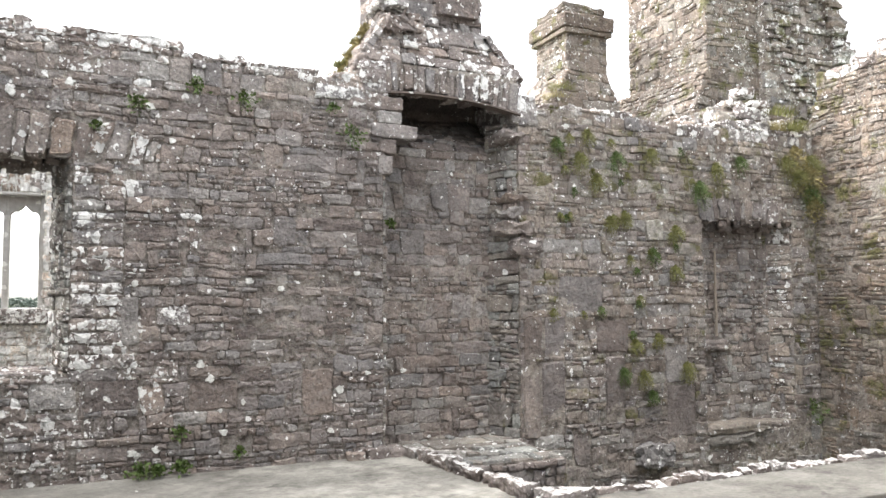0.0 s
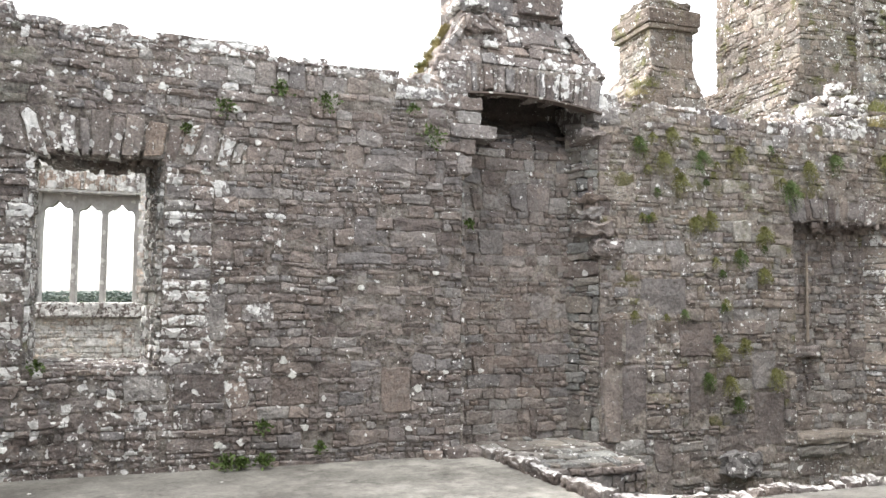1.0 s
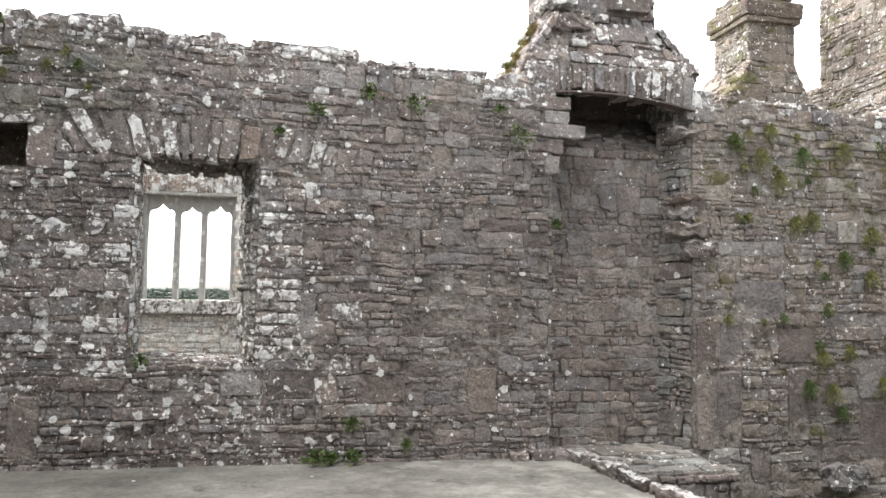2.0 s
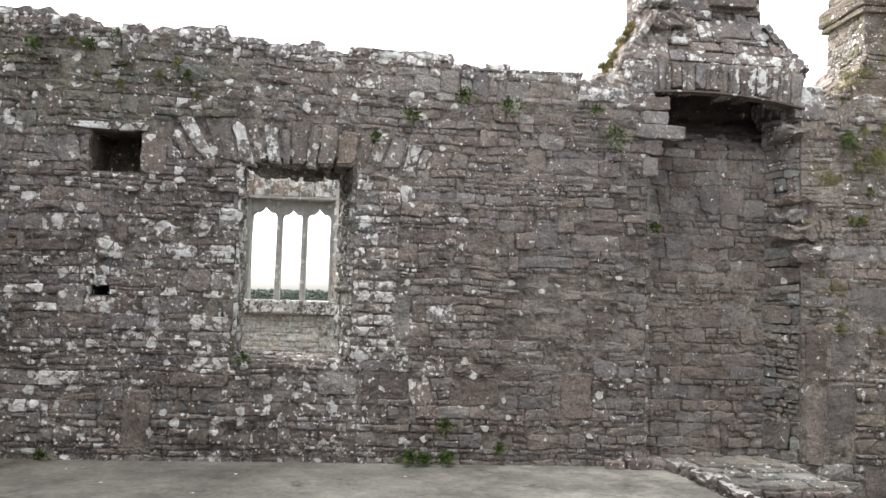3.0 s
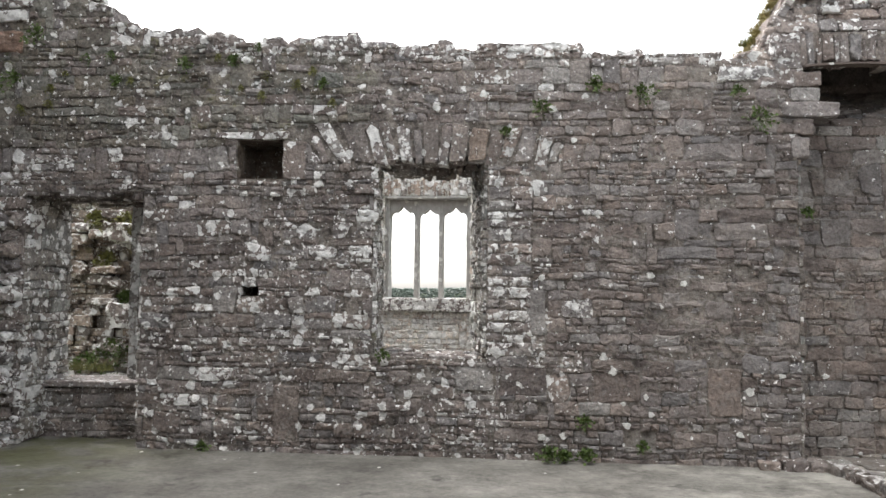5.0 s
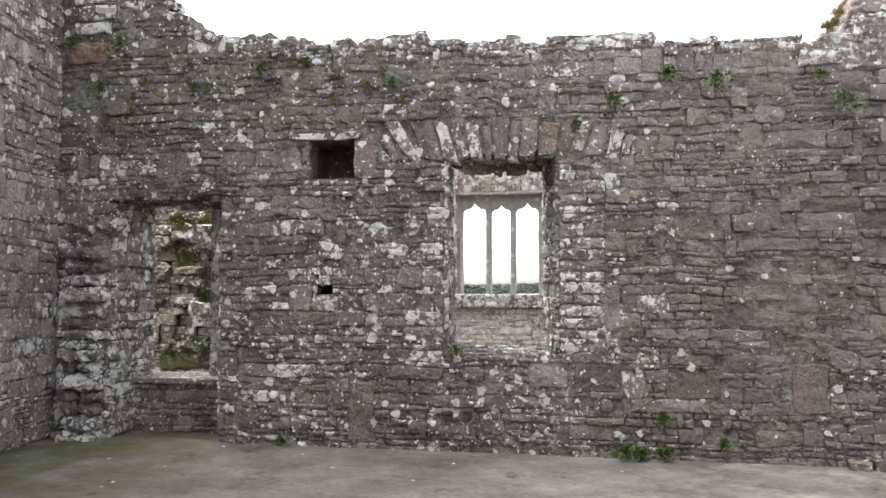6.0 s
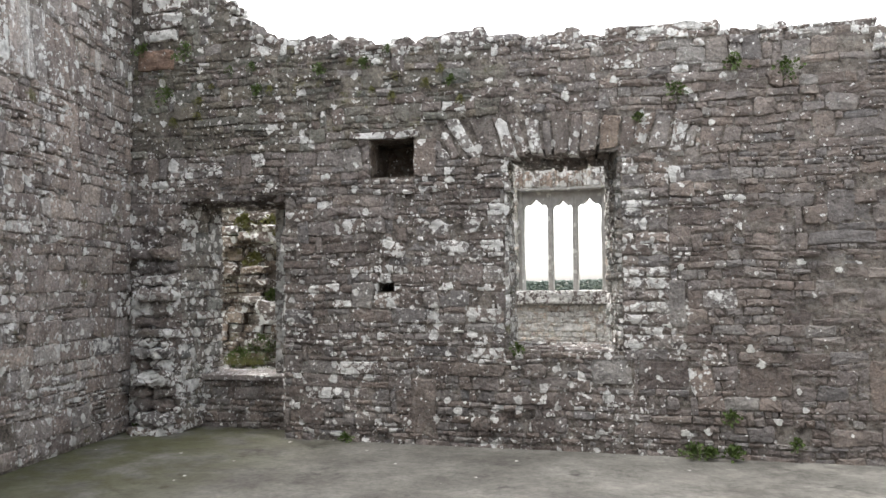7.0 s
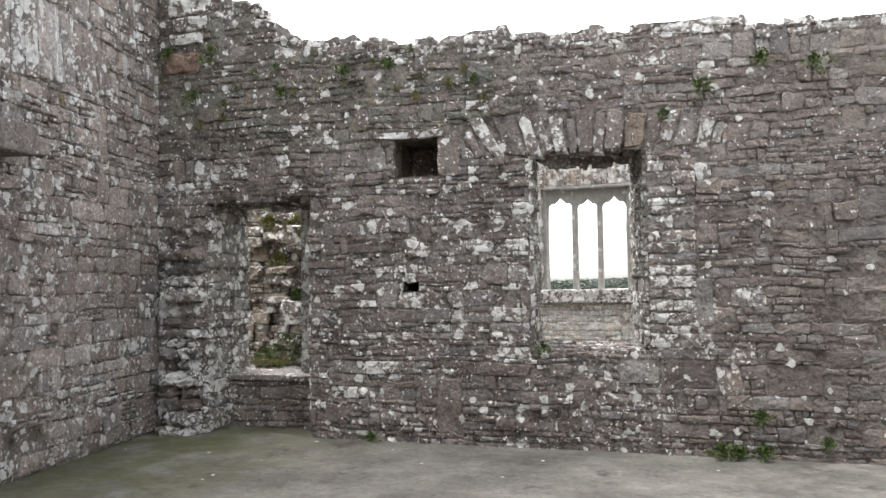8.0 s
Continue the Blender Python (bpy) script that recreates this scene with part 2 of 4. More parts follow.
def part(name, bm, material, parent, label=""):
    me = bpy.data.meshes.new(name)
    bmesh.ops.recalc_face_normals(bm, faces=bm.faces)
    bm.to_mesh(me)
    bm.free()
    me.materials.append(material)
    ob = new(name, me)
    ob.parent = parent
    return tagged(ob, label)


def box_bm(lo, hi, bevel=0.0):
    bm = bmesh.new()
    bmesh.ops.create_cube(bm, size=1.0)
    for v in bm.verts:
        v.co = Vector([l + (c + 0.5) * (h - l) for c, l, h in zip(v.co, lo, hi)])
    if bevel:
        bmesh.ops.bevel(bm, geom=bm.edges[:], offset=bevel, segments=2, affect="EDGES", profile=0.6)
    return bm


def rough_box(lo, hi, cuts=3, jitter=0.012, bevel=0.02, seed=0):
    """A hewn block: bevelled, cut up and unevenly worn."""
    bm = box_bm(lo, hi, bevel)
    bmesh.ops.subdivide_edges(bm, edges=bm.edges[:], cuts=cuts, use_grid_fill=True)
    for v in bm.verts:
        v.co += jitter * noise.noise_vector(v.co * 9.0 + Vector((seed, 0, 0))) + 0.6 * jitter * noise.noise_vector(v.co * 25.0)
    return bm


# ---- stones ----
RNG = random.Random(7)


def shell(outline, rng, dome=0.005, rim=0.006, inset=0.009, deep=0.07):
    """A stone from its outline in the wall's plane; depth 0 is the wall's face."""
    n = len(outline)
    o = np.array(outline, float)
    mid = o.mean(axis=0)
    size = np.abs(o - mid).max(axis=0)
    shrink = np.clip(1 - inset / np.maximum(size, 0.02), 0.35, 0.95)
    inner = mid + (o - mid) * shrink
    tilt = np.array([rng.uniform(-0.05, 0.05), rng.uniform(-0.09, 0.09)])
    back = [(x, y, -deep) for x, y in o]
    edge = [(x, y, -rim + rng.uniform(-0.006, 0.003)) for x, y in o]
    face = [(x + rng.uniform(-1, 1) * 0.004, y + rng.uniform(-1, 1) * 0.003, float(np.dot((x, y) - mid, tilt)) + rng.uniform(-0.007, 0.007)) for x, y in inner]
    verts = back + edge + face + [(mid[0], mid[1], dome + rng.uniform(-0.004, 0.006))]
    faces = []
    for i in range(n):
        j = (i + 1) % n
        faces += [(i, j, n + j, n + i), (n + i, n + j, 2 * n + j, 2 * n + i), (2 * n + i, 2 * n + j, 3 * n)]
    return np.array(verts), faces


def rect_outline(w, h, rng, jag=0.075):
    """Twelve points round a worn rectangle, centred."""
    k = min(w, h)
    c = k * rng.uniform(0.06, 0.22)
    xs = [-w / 2 + c, -w / 6, w / 6, w / 2 - c]
    pts = [(x, -h / 2) for x in xs] + [(w / 2, -h / 2 + c), (w / 2, h / 2 - c)]
    pts += [(x, h / 2) for x in reversed(xs)] + [(-w / 2, h / 2 - c), (-w / 2, -h / 2 + c)]
    a, b, d = rng.uniform(-0.16, 0.16), rng.uniform(-0.13, 0.13), rng.uniform(-0.12, 0.12)
    pts = [(x * (1 + a * y / h) + d * y, y * (1 + 2 * b * x / w)) for x, y in pts]
    return [(x + rng.uniform(-1, 1) * k * jag, y + rng.uniform(-1, 1) * k * jag) for x, y in pts]


KINDS = [(0.10, 0.09), (0.17, 0.045), (0.28, 0.05), (0.20, 0.09), (0.32, 0.09), (0.24, 0.14), (0.40, 0.14), (0.34, 0.21), (0.5, 0.2), (0.13, 0.2)]
LIBRARY = [[shell(rect_outline(w, h, RNG), RNG) for _ in range(9)] for w, h in KINDS]


def waver(seed, amount=0.0045):
    """A smooth wandering of the joints over a surface."""
    r = random.Random(seed)
    waves = []
    for k in range(12):
        lam, a = 0.30 * 1.17 ** k, r.uniform(0, 2 * math.pi)
        waves.append((2 * math.pi / lam * math.cos(a), 2 * math.pi / lam * math.sin(a), r.uniform(0, 6.3), r.uniform(0, 6.3), amount * min(lam, 0.85)))

    def shift(p):
        q = p.copy()
        for a, b, c, d, e in waves:
            phase = p[:, 0] * a + p[:, 1] * b
            q[:, 0] += 0.6 * e * np.sin(phase + c)
            q[:, 1] += e * np.sin(phase + d)
        return q

    return shift


def lay(width, height, mask, rng, cell=0.038, big=1.0):
    """Roughly coursed rubble: courses of mixed height, broken joints, some stones two courses high, some courses split into thin pieces."""
    out, taken, v0 = [], [], 0.0
    step = 0.02
    n = max(1, int(width / step))

    def course():
        return cell * rng.choices((1.4, 2.0, 2.7, 3.5, 4.4), (0.14, 0.30, 0.30, 0.18 * big, 0.08 * big))[0] * rng.uniform(0.85, 1.15)

    def fill(a, b, lo, hi, tall):
        u = a
        while u < b - 0.03:
            h = hi - lo
            w = min(max(0.06, h * rng.lognormvariate(0.50, 0.46)), 0.52, b - u)
            if b - u - w < 0.06:
                w = b - u
            r = rng.random()
            if h > 0.085 and r < 0.24 and w > 0.1:
                span = min(b - u, w * rng.uniform(1.0, 1.7))
                cut = lo + h * rng.uniform(0.35, 0.65)
                fill(u, u + span, lo, cut, None)
                fill(u, u + span, cut, hi, None)
                u += span
                continue
            if tall and r > 0.94 and w < 0.34 and mask(u + 0.2 * w, hi + 0.8 * tall) and mask(u + 0.8 * w, hi + 0.8 * tall):
                out.append((u, lo, u + w, hi + tall))
                taken.append((u, u + w))
            else:
                out.append((u, lo, u + w, hi))
            u += w

    h = course()
    while v0 < height - 0.02:
        v1 = min(height, v0 + h)
        nxt = course()
        blocked, taken[:] = list(taken), []
        mid = (v0 + v1) / 2
        state = []
        for k in range(n + 1):
            u = (k + 0.5) * step
            if k == n or any(a <= u < b for a, b in blocked):
                state.append("")
            else:
                state.append(("L" if mask(u, v0 + 0.25 * (v1 - v0)) else "") + ("U" if mask(u, v0 + 0.75 * (v1 - v0)) else ""))
        start = 0
        for k in range(1, n + 1):
            if state[k] != state[start]:
                if state[start]:
                    lo, hi = (v0, v1) if state[start] == "LU" else (v0, mid) if state[start] == "L" else (mid, v1)
                    fill(start * step, k * step, lo, hi, nxt if state[start] == "LU" and v1 + nxt < height else None)
                start = k
        v0, h = v1, nxt
    return out


def rubble(parent, origin, u, v, width, height, mask, material, seed=1, cell=0.038, big=1.0, singles=0, focus=0.0, rough=1.0, gap=0.010, choose=None):
    """Faces a surface with stones: the nearest to focus (along u) as single parts, the rest joined. choose(u, v, rng) may name a material."""
    rng = random.Random(seed)
    o, u, v = Vector(origin), Vector(u).normalized(), Vector(v).normalized()
    n = u.cross(v)
    basis = np.array([u, v, n])
    shift = waver(seed)
    stones = lay(width, height, mask, rng, cell, big)
    order = sorted(range(len(stones)), key=lambda k: abs((stones[k][0] + stones[k][2]) / 2 - focus))
    single = set(order[:singles])
    piles = {}
    for k, (u0, v0, u1, v1) in enumerate(stones):
        w, h = u1 - u0 - gap * rng.uniform(0.0, 1.6), v1 - v0 - gap * rng.uniform(0.0, 1.5)
        cu, cv = (u0 + u1) / 2, (v0 + v1) / 2
        p = o + u * cu + v * cv
        turn = rng.gauss(0, 0.016)
        depth = (rng.gauss(0, 0.007) + 0.017 * noise.noise(Vector((p.x * 0.8 + p.y * 0.8, p.z * 0.8, 3.0)))) * rough
        if rng.random() < 0.05:
            depth += rng.uniform(0.01, 0.03) * rough
        if rng.random() < 0.05:
            depth -= rng.uniform(0.01, 0.025)
        kind = min(range(len(KINDS)), key=lambda q: abs(math.log(w / KINDS[q][0])) + abs(math.log(h / KINDS[q][1])))
        pts, faces = LIBRARY[kind][rng.randrange(9)]
        pts = pts.copy()
        x, y = pts[:, 0] * w / KINDS[kind][0], pts[:, 1] * h / KINDS[kind][1]
        c, d = math.cos(turn), math.sin(turn)
        flat = np.stack([cu + x * c - y * d, cv + x * d + y * c], axis=1)
        pts[:, :2] = shift(flat)
        pts[:, 2] += depth
        mat = (choose(cu, cv, rng) if choose else None) or material
        if k in single:
            mid = pts[-1].copy()
            ob = new("stone", mesh_from("stone", (pts - mid) @ basis, faces, mat))
            ob.parent = parent
            ob.location = o + Vector(mid @ basis)
        else:
            vs, fs, count = piles.setdefault(mat.name, ([], [], [0]))
            base = count[0]
            vs.append(pts @ basis + np.array(o))
            fs += [tuple(q + base for q in f) for f in faces]
            count[0] += len(pts)
    for name, (vs, fs, _) in piles.items():
        ob = new("stone_facing", mesh_from("stone_facing", np.concatenate(vs), fs, bpy.data.materials[name]))
        ob.parent = parent
        tagged(ob, kind="stuff")


def cut_stone(parent, name, corners, origin, u, v, material, seed, dome=0.01, deep=0.1, proud=0.0, label=""):
    """One stone of a given outline (corners in the surface's plane)."""
    rng = random.Random(seed)
    pts = []
    for k, a in enumerate(corners):
        b = corners[(k + 1) % len(corners)]
        for f in (0.06, 0.38, 0.7, 0.94):
            pts.append((a[0] + (b[0] - a[0]) * f + rng.uniform(-1, 1) * 0.011, a[1] + (b[1] - a[1]) * f + rng.uniform(-1, 1) * 0.011))
    vs, fs = shell(pts, rng, dome, 0.008, 0.011, deep)
    u, v = Vector(u).normalized(), Vector(v).normalized()
    n = u.cross(v)
    world_pts = [Vector(origin) + u * float(p[0]) + v * float(p[1]) + n * float(p[2] + proud) for p in vs]
    ob = new(name, mesh_from(name, world_pts, fs, material))
    ob.parent = parent
    return tagged(ob, label)


FLUE = 3.45         # an opening taller than this is open to the sky


def wall_body(name, p0, p1, low, top, thick, openings=(), skew=None, label="", breaks=0.4, material=None):
    """A wall's core from p0 to p1 with its face on the right-hand side: openings (u0, u1, z0, z1) go through; skew shifts an edge at the far face."""
    p0, p1 = Vector((*p0, 0)), Vector((*p1, 0))
    length = (p1 - p0).length
    u = (p1 - p0) / length
    inward = Vector((-u.y, u.x, 0))
    us = {0.0, length}
    for a, b, _, _ in openings:
        us |= {a, b}
    for k in range(1, int(length / breaks)):
        s = k * length / int(length / breaks)
        if min(abs(s - q) for q in us) > breaks * 0.35:
            us.add(s)
    us = sorted(us)
    zs = sorted({low} | {z for o in openings for z in o[2:]}) + [None]
    skew = skew or {}
    verts, index = [], {}

    def vert(i, j, far):
        key = (i, j, far)
        if key not in index:
            s = us[i]
            z = top(s) if zs[j] is None else zs[j]
            s2 = s + (skew.get(round(s, 3), 0.0) if far else 0.0)
            p = p0 + u * s2 + inward * (thick if far else 0.0)
            index[key] = len(verts)
            verts.append((p.x, p.y, z))
        return index[key]

    def solid(i, j):
        if not (0 <= i < len(us) - 1 and 0 <= j < len(zs) - 1):
            return False
        mu = (us[i] + us[i + 1]) / 2
        mz = zs[j] + 0.001 if zs[j + 1] is None else (zs[j] + zs[j + 1]) / 2
        return not any(a < mu < b and c < mz and (mz < d or d > FLUE) for a, b, c, d in openings)

    faces = []
    for i in range(len(us) - 1):
        for j in range(len(zs) - 1):
            if not solid(i, j):
                continue
            f = lambda a, b, far: vert(i + a, j + b, far)
            faces.append((f(0, 0, 0), f(1, 0, 0), f(1, 1, 0), f(0, 1, 0)))
            faces.append((f(0, 0, 1), f(0, 1, 1), f(1, 1, 1), f(1, 0, 1)))
            if not solid(i - 1, j):
                faces.append((f(0, 0, 0), f(0, 1, 0), f(0, 1, 1), f(0, 0, 1)))
            if not solid(i + 1, j):
                faces.append((f(1, 0, 0), f(1, 0, 1), f(1, 1, 1), f(1, 1, 0)))
            if not solid(i, j - 1):
                faces.append((f(0, 0, 0), f(0, 0, 1), f(1, 0, 1), f(1, 0, 0)))
            if not solid(i, j + 1):
                faces.append((f(0, 1, 0), f(1, 1, 0), f(1, 1, 1), f(0, 1, 1)))
    ob = new(name, mesh_from(name, verts, faces, material or MORTAR))
    return tagged(ob, label, "wall", kind="structure")


def piecewise(points):
    xs, zs = [p[0] for p in points], [p[1] for p in points]
    return lambda s: float(np.interp(s, xs, zs))


def inside(poly, x, y):
    hit = False
    for k, (x0, y0) in enumerate(poly):
        x1, y1 = poly[k - 1]
        if (y0 > y) != (y1 > y) and x < (x1 - x0) * (y - y0) / (y1 - y0) + x0:
            hit = not hit
    return hit


Z = (0, 0, 1)
X0 = -5.24          # west corner of the long wall
X1 = 8.95           # east corner
FACE = 6.0          # face of the long wall
CORE = 6.012        # mortar behind the stones
THICK = 0.85

# ---- floor ----
fl = bmesh.new()
plan = [(-5.6, 6.52), (-3.2, 6.52), (-3.2, 6.2), (3.12, 6.2), (3.14, 5.9), (3.36, 3.60), (9.3, 3.78), (9.3, -6.8), (-5.6, -6.8)]
f = fl.faces.new([fl.verts.new((x, y, -0.02)) for x, y in plan])
low = bmesh.ops.extrude_face_region(fl, geom=[f])
for v in low["geom"]:
    if isinstance(v, bmesh.types.BMVert):
        v.co.z = -0.35
floor = part("floor", fl, CONCRETE, None)
tagged(floor, "weathered grey concrete floor slab with pale and damp stains", "floor", kind="structure")
tagged(part("pit_floor", box_bm((2.6, 3.0, -2.9), (9.5, 7.2, -2.7)), CONCRETE, None), "dark earth and concrete bottom of the open pit", "floor", kind="structure")
tagged(part("concrete_step", rough_box((3.62, 2.68, -0.05), (9.0, 3.60, 0.04), 2, 0.006, 0.012), CONCRETE_GREY, None),
       "long low grey concrete step beside the stone kerb", "step", kind="structure")

# ---- long wall ----
SKYLINE = piecewise([(-5.3, 5.00), (-4.62, 4.89), (-4.6, 4.64), (-4.08, 4.62), (-4.05, 4.46), (-3.9, 4.41), (-3.7, 4.21), (-3.3, 4.08), (-2.8, 4.04), (-2.4, 3.98),
                     (-1.9, 3.94), (-1.35, 3.98), (-0.85, 3.90), (-0.2, 3.86), (0.6, 3.88), (1.0, 3.82), (1.55, 3.79), (2.1, 3.77), (2.65, 3.71),
                     (3.5, 3.65), (4.4, 3.62), (5.0, 3.73), (5.6, 3.71), (6.2, 3.62), (6.7, 3.65), (7.4, 3.71), (8.4, 3.73), (9.6, 3.75)])
OPEN = [(-4.62, -3.39, -0.06, 2.48), (-2.46, -1.99, 2.60, 2.99), (-2.39, -2.21, 1.46, 1.57), (-1.09, 0.0, 0.90, 2.82),
        (2.84, 4.42, 0.02, 3.5), (6.99, 8.52, -0.05, 2.50)]
XB = X0 - 0.75     # the core runs on behind the west wall
wall_north = wall_body("wall_north", (XB, CORE), (X1 + 0.5, CORE), -2.8, lambda s: SKYLINE(s + XB) - 0.06, THICK,
                       [(a - XB, b - XB, c, d) for a, b, c, d in OPEN],
                       {round(0.0 - XB, 3): -0.17, round(-1.09 - XB, 3): -0.08, round(-4.62 - XB, 3): -0.03, round(4.42 - XB, 3): -0.08, round(8.52 - XB, 3): -0.46},
                       "long ruined wall of dark grey-brown rubble with pale lichen")

# arch over the window: fanned upright stones
ARCH = [(-1.88, 2.97), (-1.69, 3.17), (-1.0, 3.17), (-0.3, 3.13), (0.3, 3.09), (0.72, 2.94), (0.64, 2.75), (0.02, 2.72), (-1.09, 2.73), (-1.73, 2.76)]
HOOD = [(2.80, 3.60), (2.80, 3.98), (4.44, 3.98), (4.42, 3.56)]
SLABS = [(4.45, 0.86, 4.70, 1.32), (4.72, 0.86, 4.99, 1.32), (4.45, 0.0, 4.66, 0.83), (4.68, 0.0, 4.98, 0.83), (5.52, 0.10, 5.80, 0.86), (5.4, 0.9, 5.85, 1.28),
         (6.40, -0.12, 6.82, 0.50), (6.38, 0.52, 6.72, 0.98), (0.36, 1.12, 0.56, 1.56), (0.12, 0.56, 0.56, 0.84), (0.98, 0.52, 1.42, 0.80), (-2.05, 0.08, -1.78, 0.62),
         (2.02, 0.42, 2.32, 0.86), (4.92, 1.36, 5.5, 1.78), (-0.3, 0.60, 0.08, 0.84), (-1.52, 1.52, -1.30, 1.74)]
QUOINS = (0.0, 0.92, 0.42, 2.70)
HOLES = [QUOINS, (6.93, 2.50, 8.36, 2.77)] + [(a, c, b, d) for a, b, c, d in OPEN] + [(2.84, 3.4, 4.42, 3.66)]


def north_mask(s, h):
    x, z = s + X0, h - 0.6
    if z > SKYLINE(x) - 0.02 or (z < -0.06 and x < 3.0):
        return False
    for a, c, b, d in HOLES + SLABS:
        if a < x < b and c < z < d:
            return False
    return not (inside(ARCH, x, z) or inside(HOOD, x, z))


def north_choice(s, h, rng):
    x, z = s + X0, h - 0.6
    if 0.0 < x < 0.62 and 0.9 < z < 2.7:
        return rng.choice([STONE_PALE, STONE_WHITE, STONE_WHITE]) if rng.random() < 1.0 - x * 0.9 else None
    if -1.45 < x < -1.09 and 0.5 < z < 2.7 and rng.random() < 0.45:
        return STONE_PALE
    if (x + 2.15) ** 2 + (z - 1.6) ** 2 < 0.16 and rng.random() < 0.6:
        return STONE_PALE
    if z > SKYLINE(x) - 0.16 and rng.random() < 0.6:
        return STONE_WHITE if rng.random() < 0.35 else STONE_PALE
    if x < -4.6 and z < 2.0 and rng.random() < 0.85:
        return STONE_WHITE if rng.random() < 0.45 else STONE_PALE
    if x > 4.5 and z > 0.2 and rng.random() < 0.45 + 0.4 * (z > 2.4):
        return STONE_MOSS
    if x > 4.5:
        return STONE_PALE if rng.random() < 0.12 else STONE_EAST
    if x > 8.52:
        return STONE_WARM if rng.random() < 0.5 else STONE_PALE
    if z > 2.9 and x < -1.2 and rng.random() < 0.75:
        return STONE_DAMP
    if rng.random() < 0.035:
        return STONE_WHITE
    return STONE_PALE if rng.random() < 0.10 else None


rubble(wall_north, (X0, FACE, -0.6), (1, 0, 0), Z, X1 - X0, 5.7, north_mask, STONE, 11, big=1.4, singles=300, focus=-X0 - 0.2, choose=north_choice)
for k, (a, c, b, d) in enumerate(SLABS):
    cut_stone(wall_north, "stone_slab", [(a + 0.006, c + 0.006), (b - 0.006, c + 0.008), (b - 0.008, d - 0.006), (a + 0.008, d - 0.008)], (0, FACE, 0), (1, 0, 0), Z, STONE_PLAIN, 300 + k, 0.004)


def fan(parent, name, bottoms, tops, y, materials, seed):
    """A row of upright arch stones between a lower and an upper line of points."""
    rng = random.Random(seed)
    for k in range(len(bottoms) - 1):
        g = 0.007
        (x0, z0), (x1, z1), (x2, z2), (x3, z3) = bottoms[k], bottoms[k + 1], tops[k + 1], tops[k]
        drop, rise = rng.uniform(-0.05, 0.03), rng.uniform(-0.07, 0.02)
        cut_stone(parent, name, [(x0 + g, z0 + drop), (x1 - g, z1 + drop), (x2 - g, z2 + rise), (x3 + g, z3 + rise)], (0, y, 0), (1, 0, 0), Z, rng.choice(materials), seed * 50 + k, 0.008, 0.22, rng.uniform(-0.01, 0.02))


def split(a, b, n, seed):
    rng = random.Random(seed)
    w = [rng.uniform(0.55, 1.7) for _ in range(n)]
    s = np.concatenate([[0], np.cumsum(w)]) / sum(w)
    return [a + (b - a) * q for q in s]


# foot, width at the foot, lean at the top, rise, flare, material
VOUSSOIRS = [(-1.74, 0.13, -0.13, 0.20, 0.0, STONE_PALE), (-1.60, 0.08, -0.14, 0.30, 0.01, STONE), (-1.44, 0.13, -0.25, 0.40, 0.01, STONE_WHITE), (-1.28, 0.18, -0.16, 0.36, 0.06, STONE_BROWN),
             (-1.07, 0.12, -0.13, 0.36, 0.01, STONE_PALE), (-0.94, 0.09, -0.11, 0.38, -0.02, STONE_PALE), (-0.83, 0.12, -0.05, 0.33, 0.0, STONE_WHITE), (-0.70, 0.08, -0.02, 0.34, 0.0, STONE),
             (-0.61, 0.12, -0.02, 0.40, 0.05, STONE_BROWN), (-0.48, 0.10, 0.04, 0.36, 0.01, STONE_PALE), (-0.37, 0.16, 0.03, 0.33, 0.0, STONE), (-0.20, 0.17, 0.05, 0.30, 0.0, STONE_BROWN), (-0.02, 0.11, 0.06, 0.31, 0.01, STONE),
             (0.10, 0.13, 0.08, 0.29, 0.02, STONE_PALE), (0.24, 0.17, 0.10, 0.34, -0.03, STONE), (0.42, 0.12, 0.07, 0.26, 0.02, STONE_PALE), (0.55, 0.09, 0.08, 0.17, -0.02, STONE_WHITE)]
rng = random.Random(21)
for k, (x, w, lean, rise, flare, mat) in enumerate(VOUSSOIRS):
    z0 = 2.765 + rng.uniform(-0.035, 0.03)
    cut_stone(wall_north, "voussoir", [(x + 0.005, z0), (x + w - 0.005, z0 + rng.uniform(-0.02, 0.02)), (x + w + lean + flare, z0 + rise), (x + lean, z0 + rise + rng.uniform(-0.03, 0.03))],
              (0, FACE, 0), (1, 0, 0), Z, mat, 1050 + k, 0.010, 0.22, rng.uniform(-0.004, 0.022))
# broken stones hanging from the underside of the arch
for k in range(9):
    x = -1.02 + k * 0.112 + rng.uniform(-0.02, 0.02)
    part("soffit_stone", rough_box((x, 6.12 + rng.uniform(0, 0.5), 2.755 - rng.uniform(0, 0.05)), (x + rng.uniform(0.06, 0.13), 6.9, 2.84), 3, 0.03, 0.02, k + 400), STONE_PLAIN, wall_north)

# quoins beside the window
rng = random.Random(23)
z, k = 0.925, 0
while z < 2.66:
    h = min(rng.uniform(0.075, 0.14), 2.70 - z)
    x = 0.0
    while x < 0.38:
        w = min(rng.uniform(0.11, 0.27), 0.42 - x)
        w = 0.42 - x if 0.42 - x - w < 0.07 else w
        g = 0.006
        cut_stone(wall_north, "quoin", [(x + g, z + g), (x + w - g, z + g), (x + w - g, z + h - g), (x + g, z + h - g)], (0, FACE, 0), (1, 0, 0), Z,
                  rng.choice([STONE_WHITE, STONE_PALE, STONE_WHITE, STONE]), 1000 + k, 0.012, 0.1, rng.uniform(-0.005, 0.012))
        x, k = x + w, k + 1
    z += h
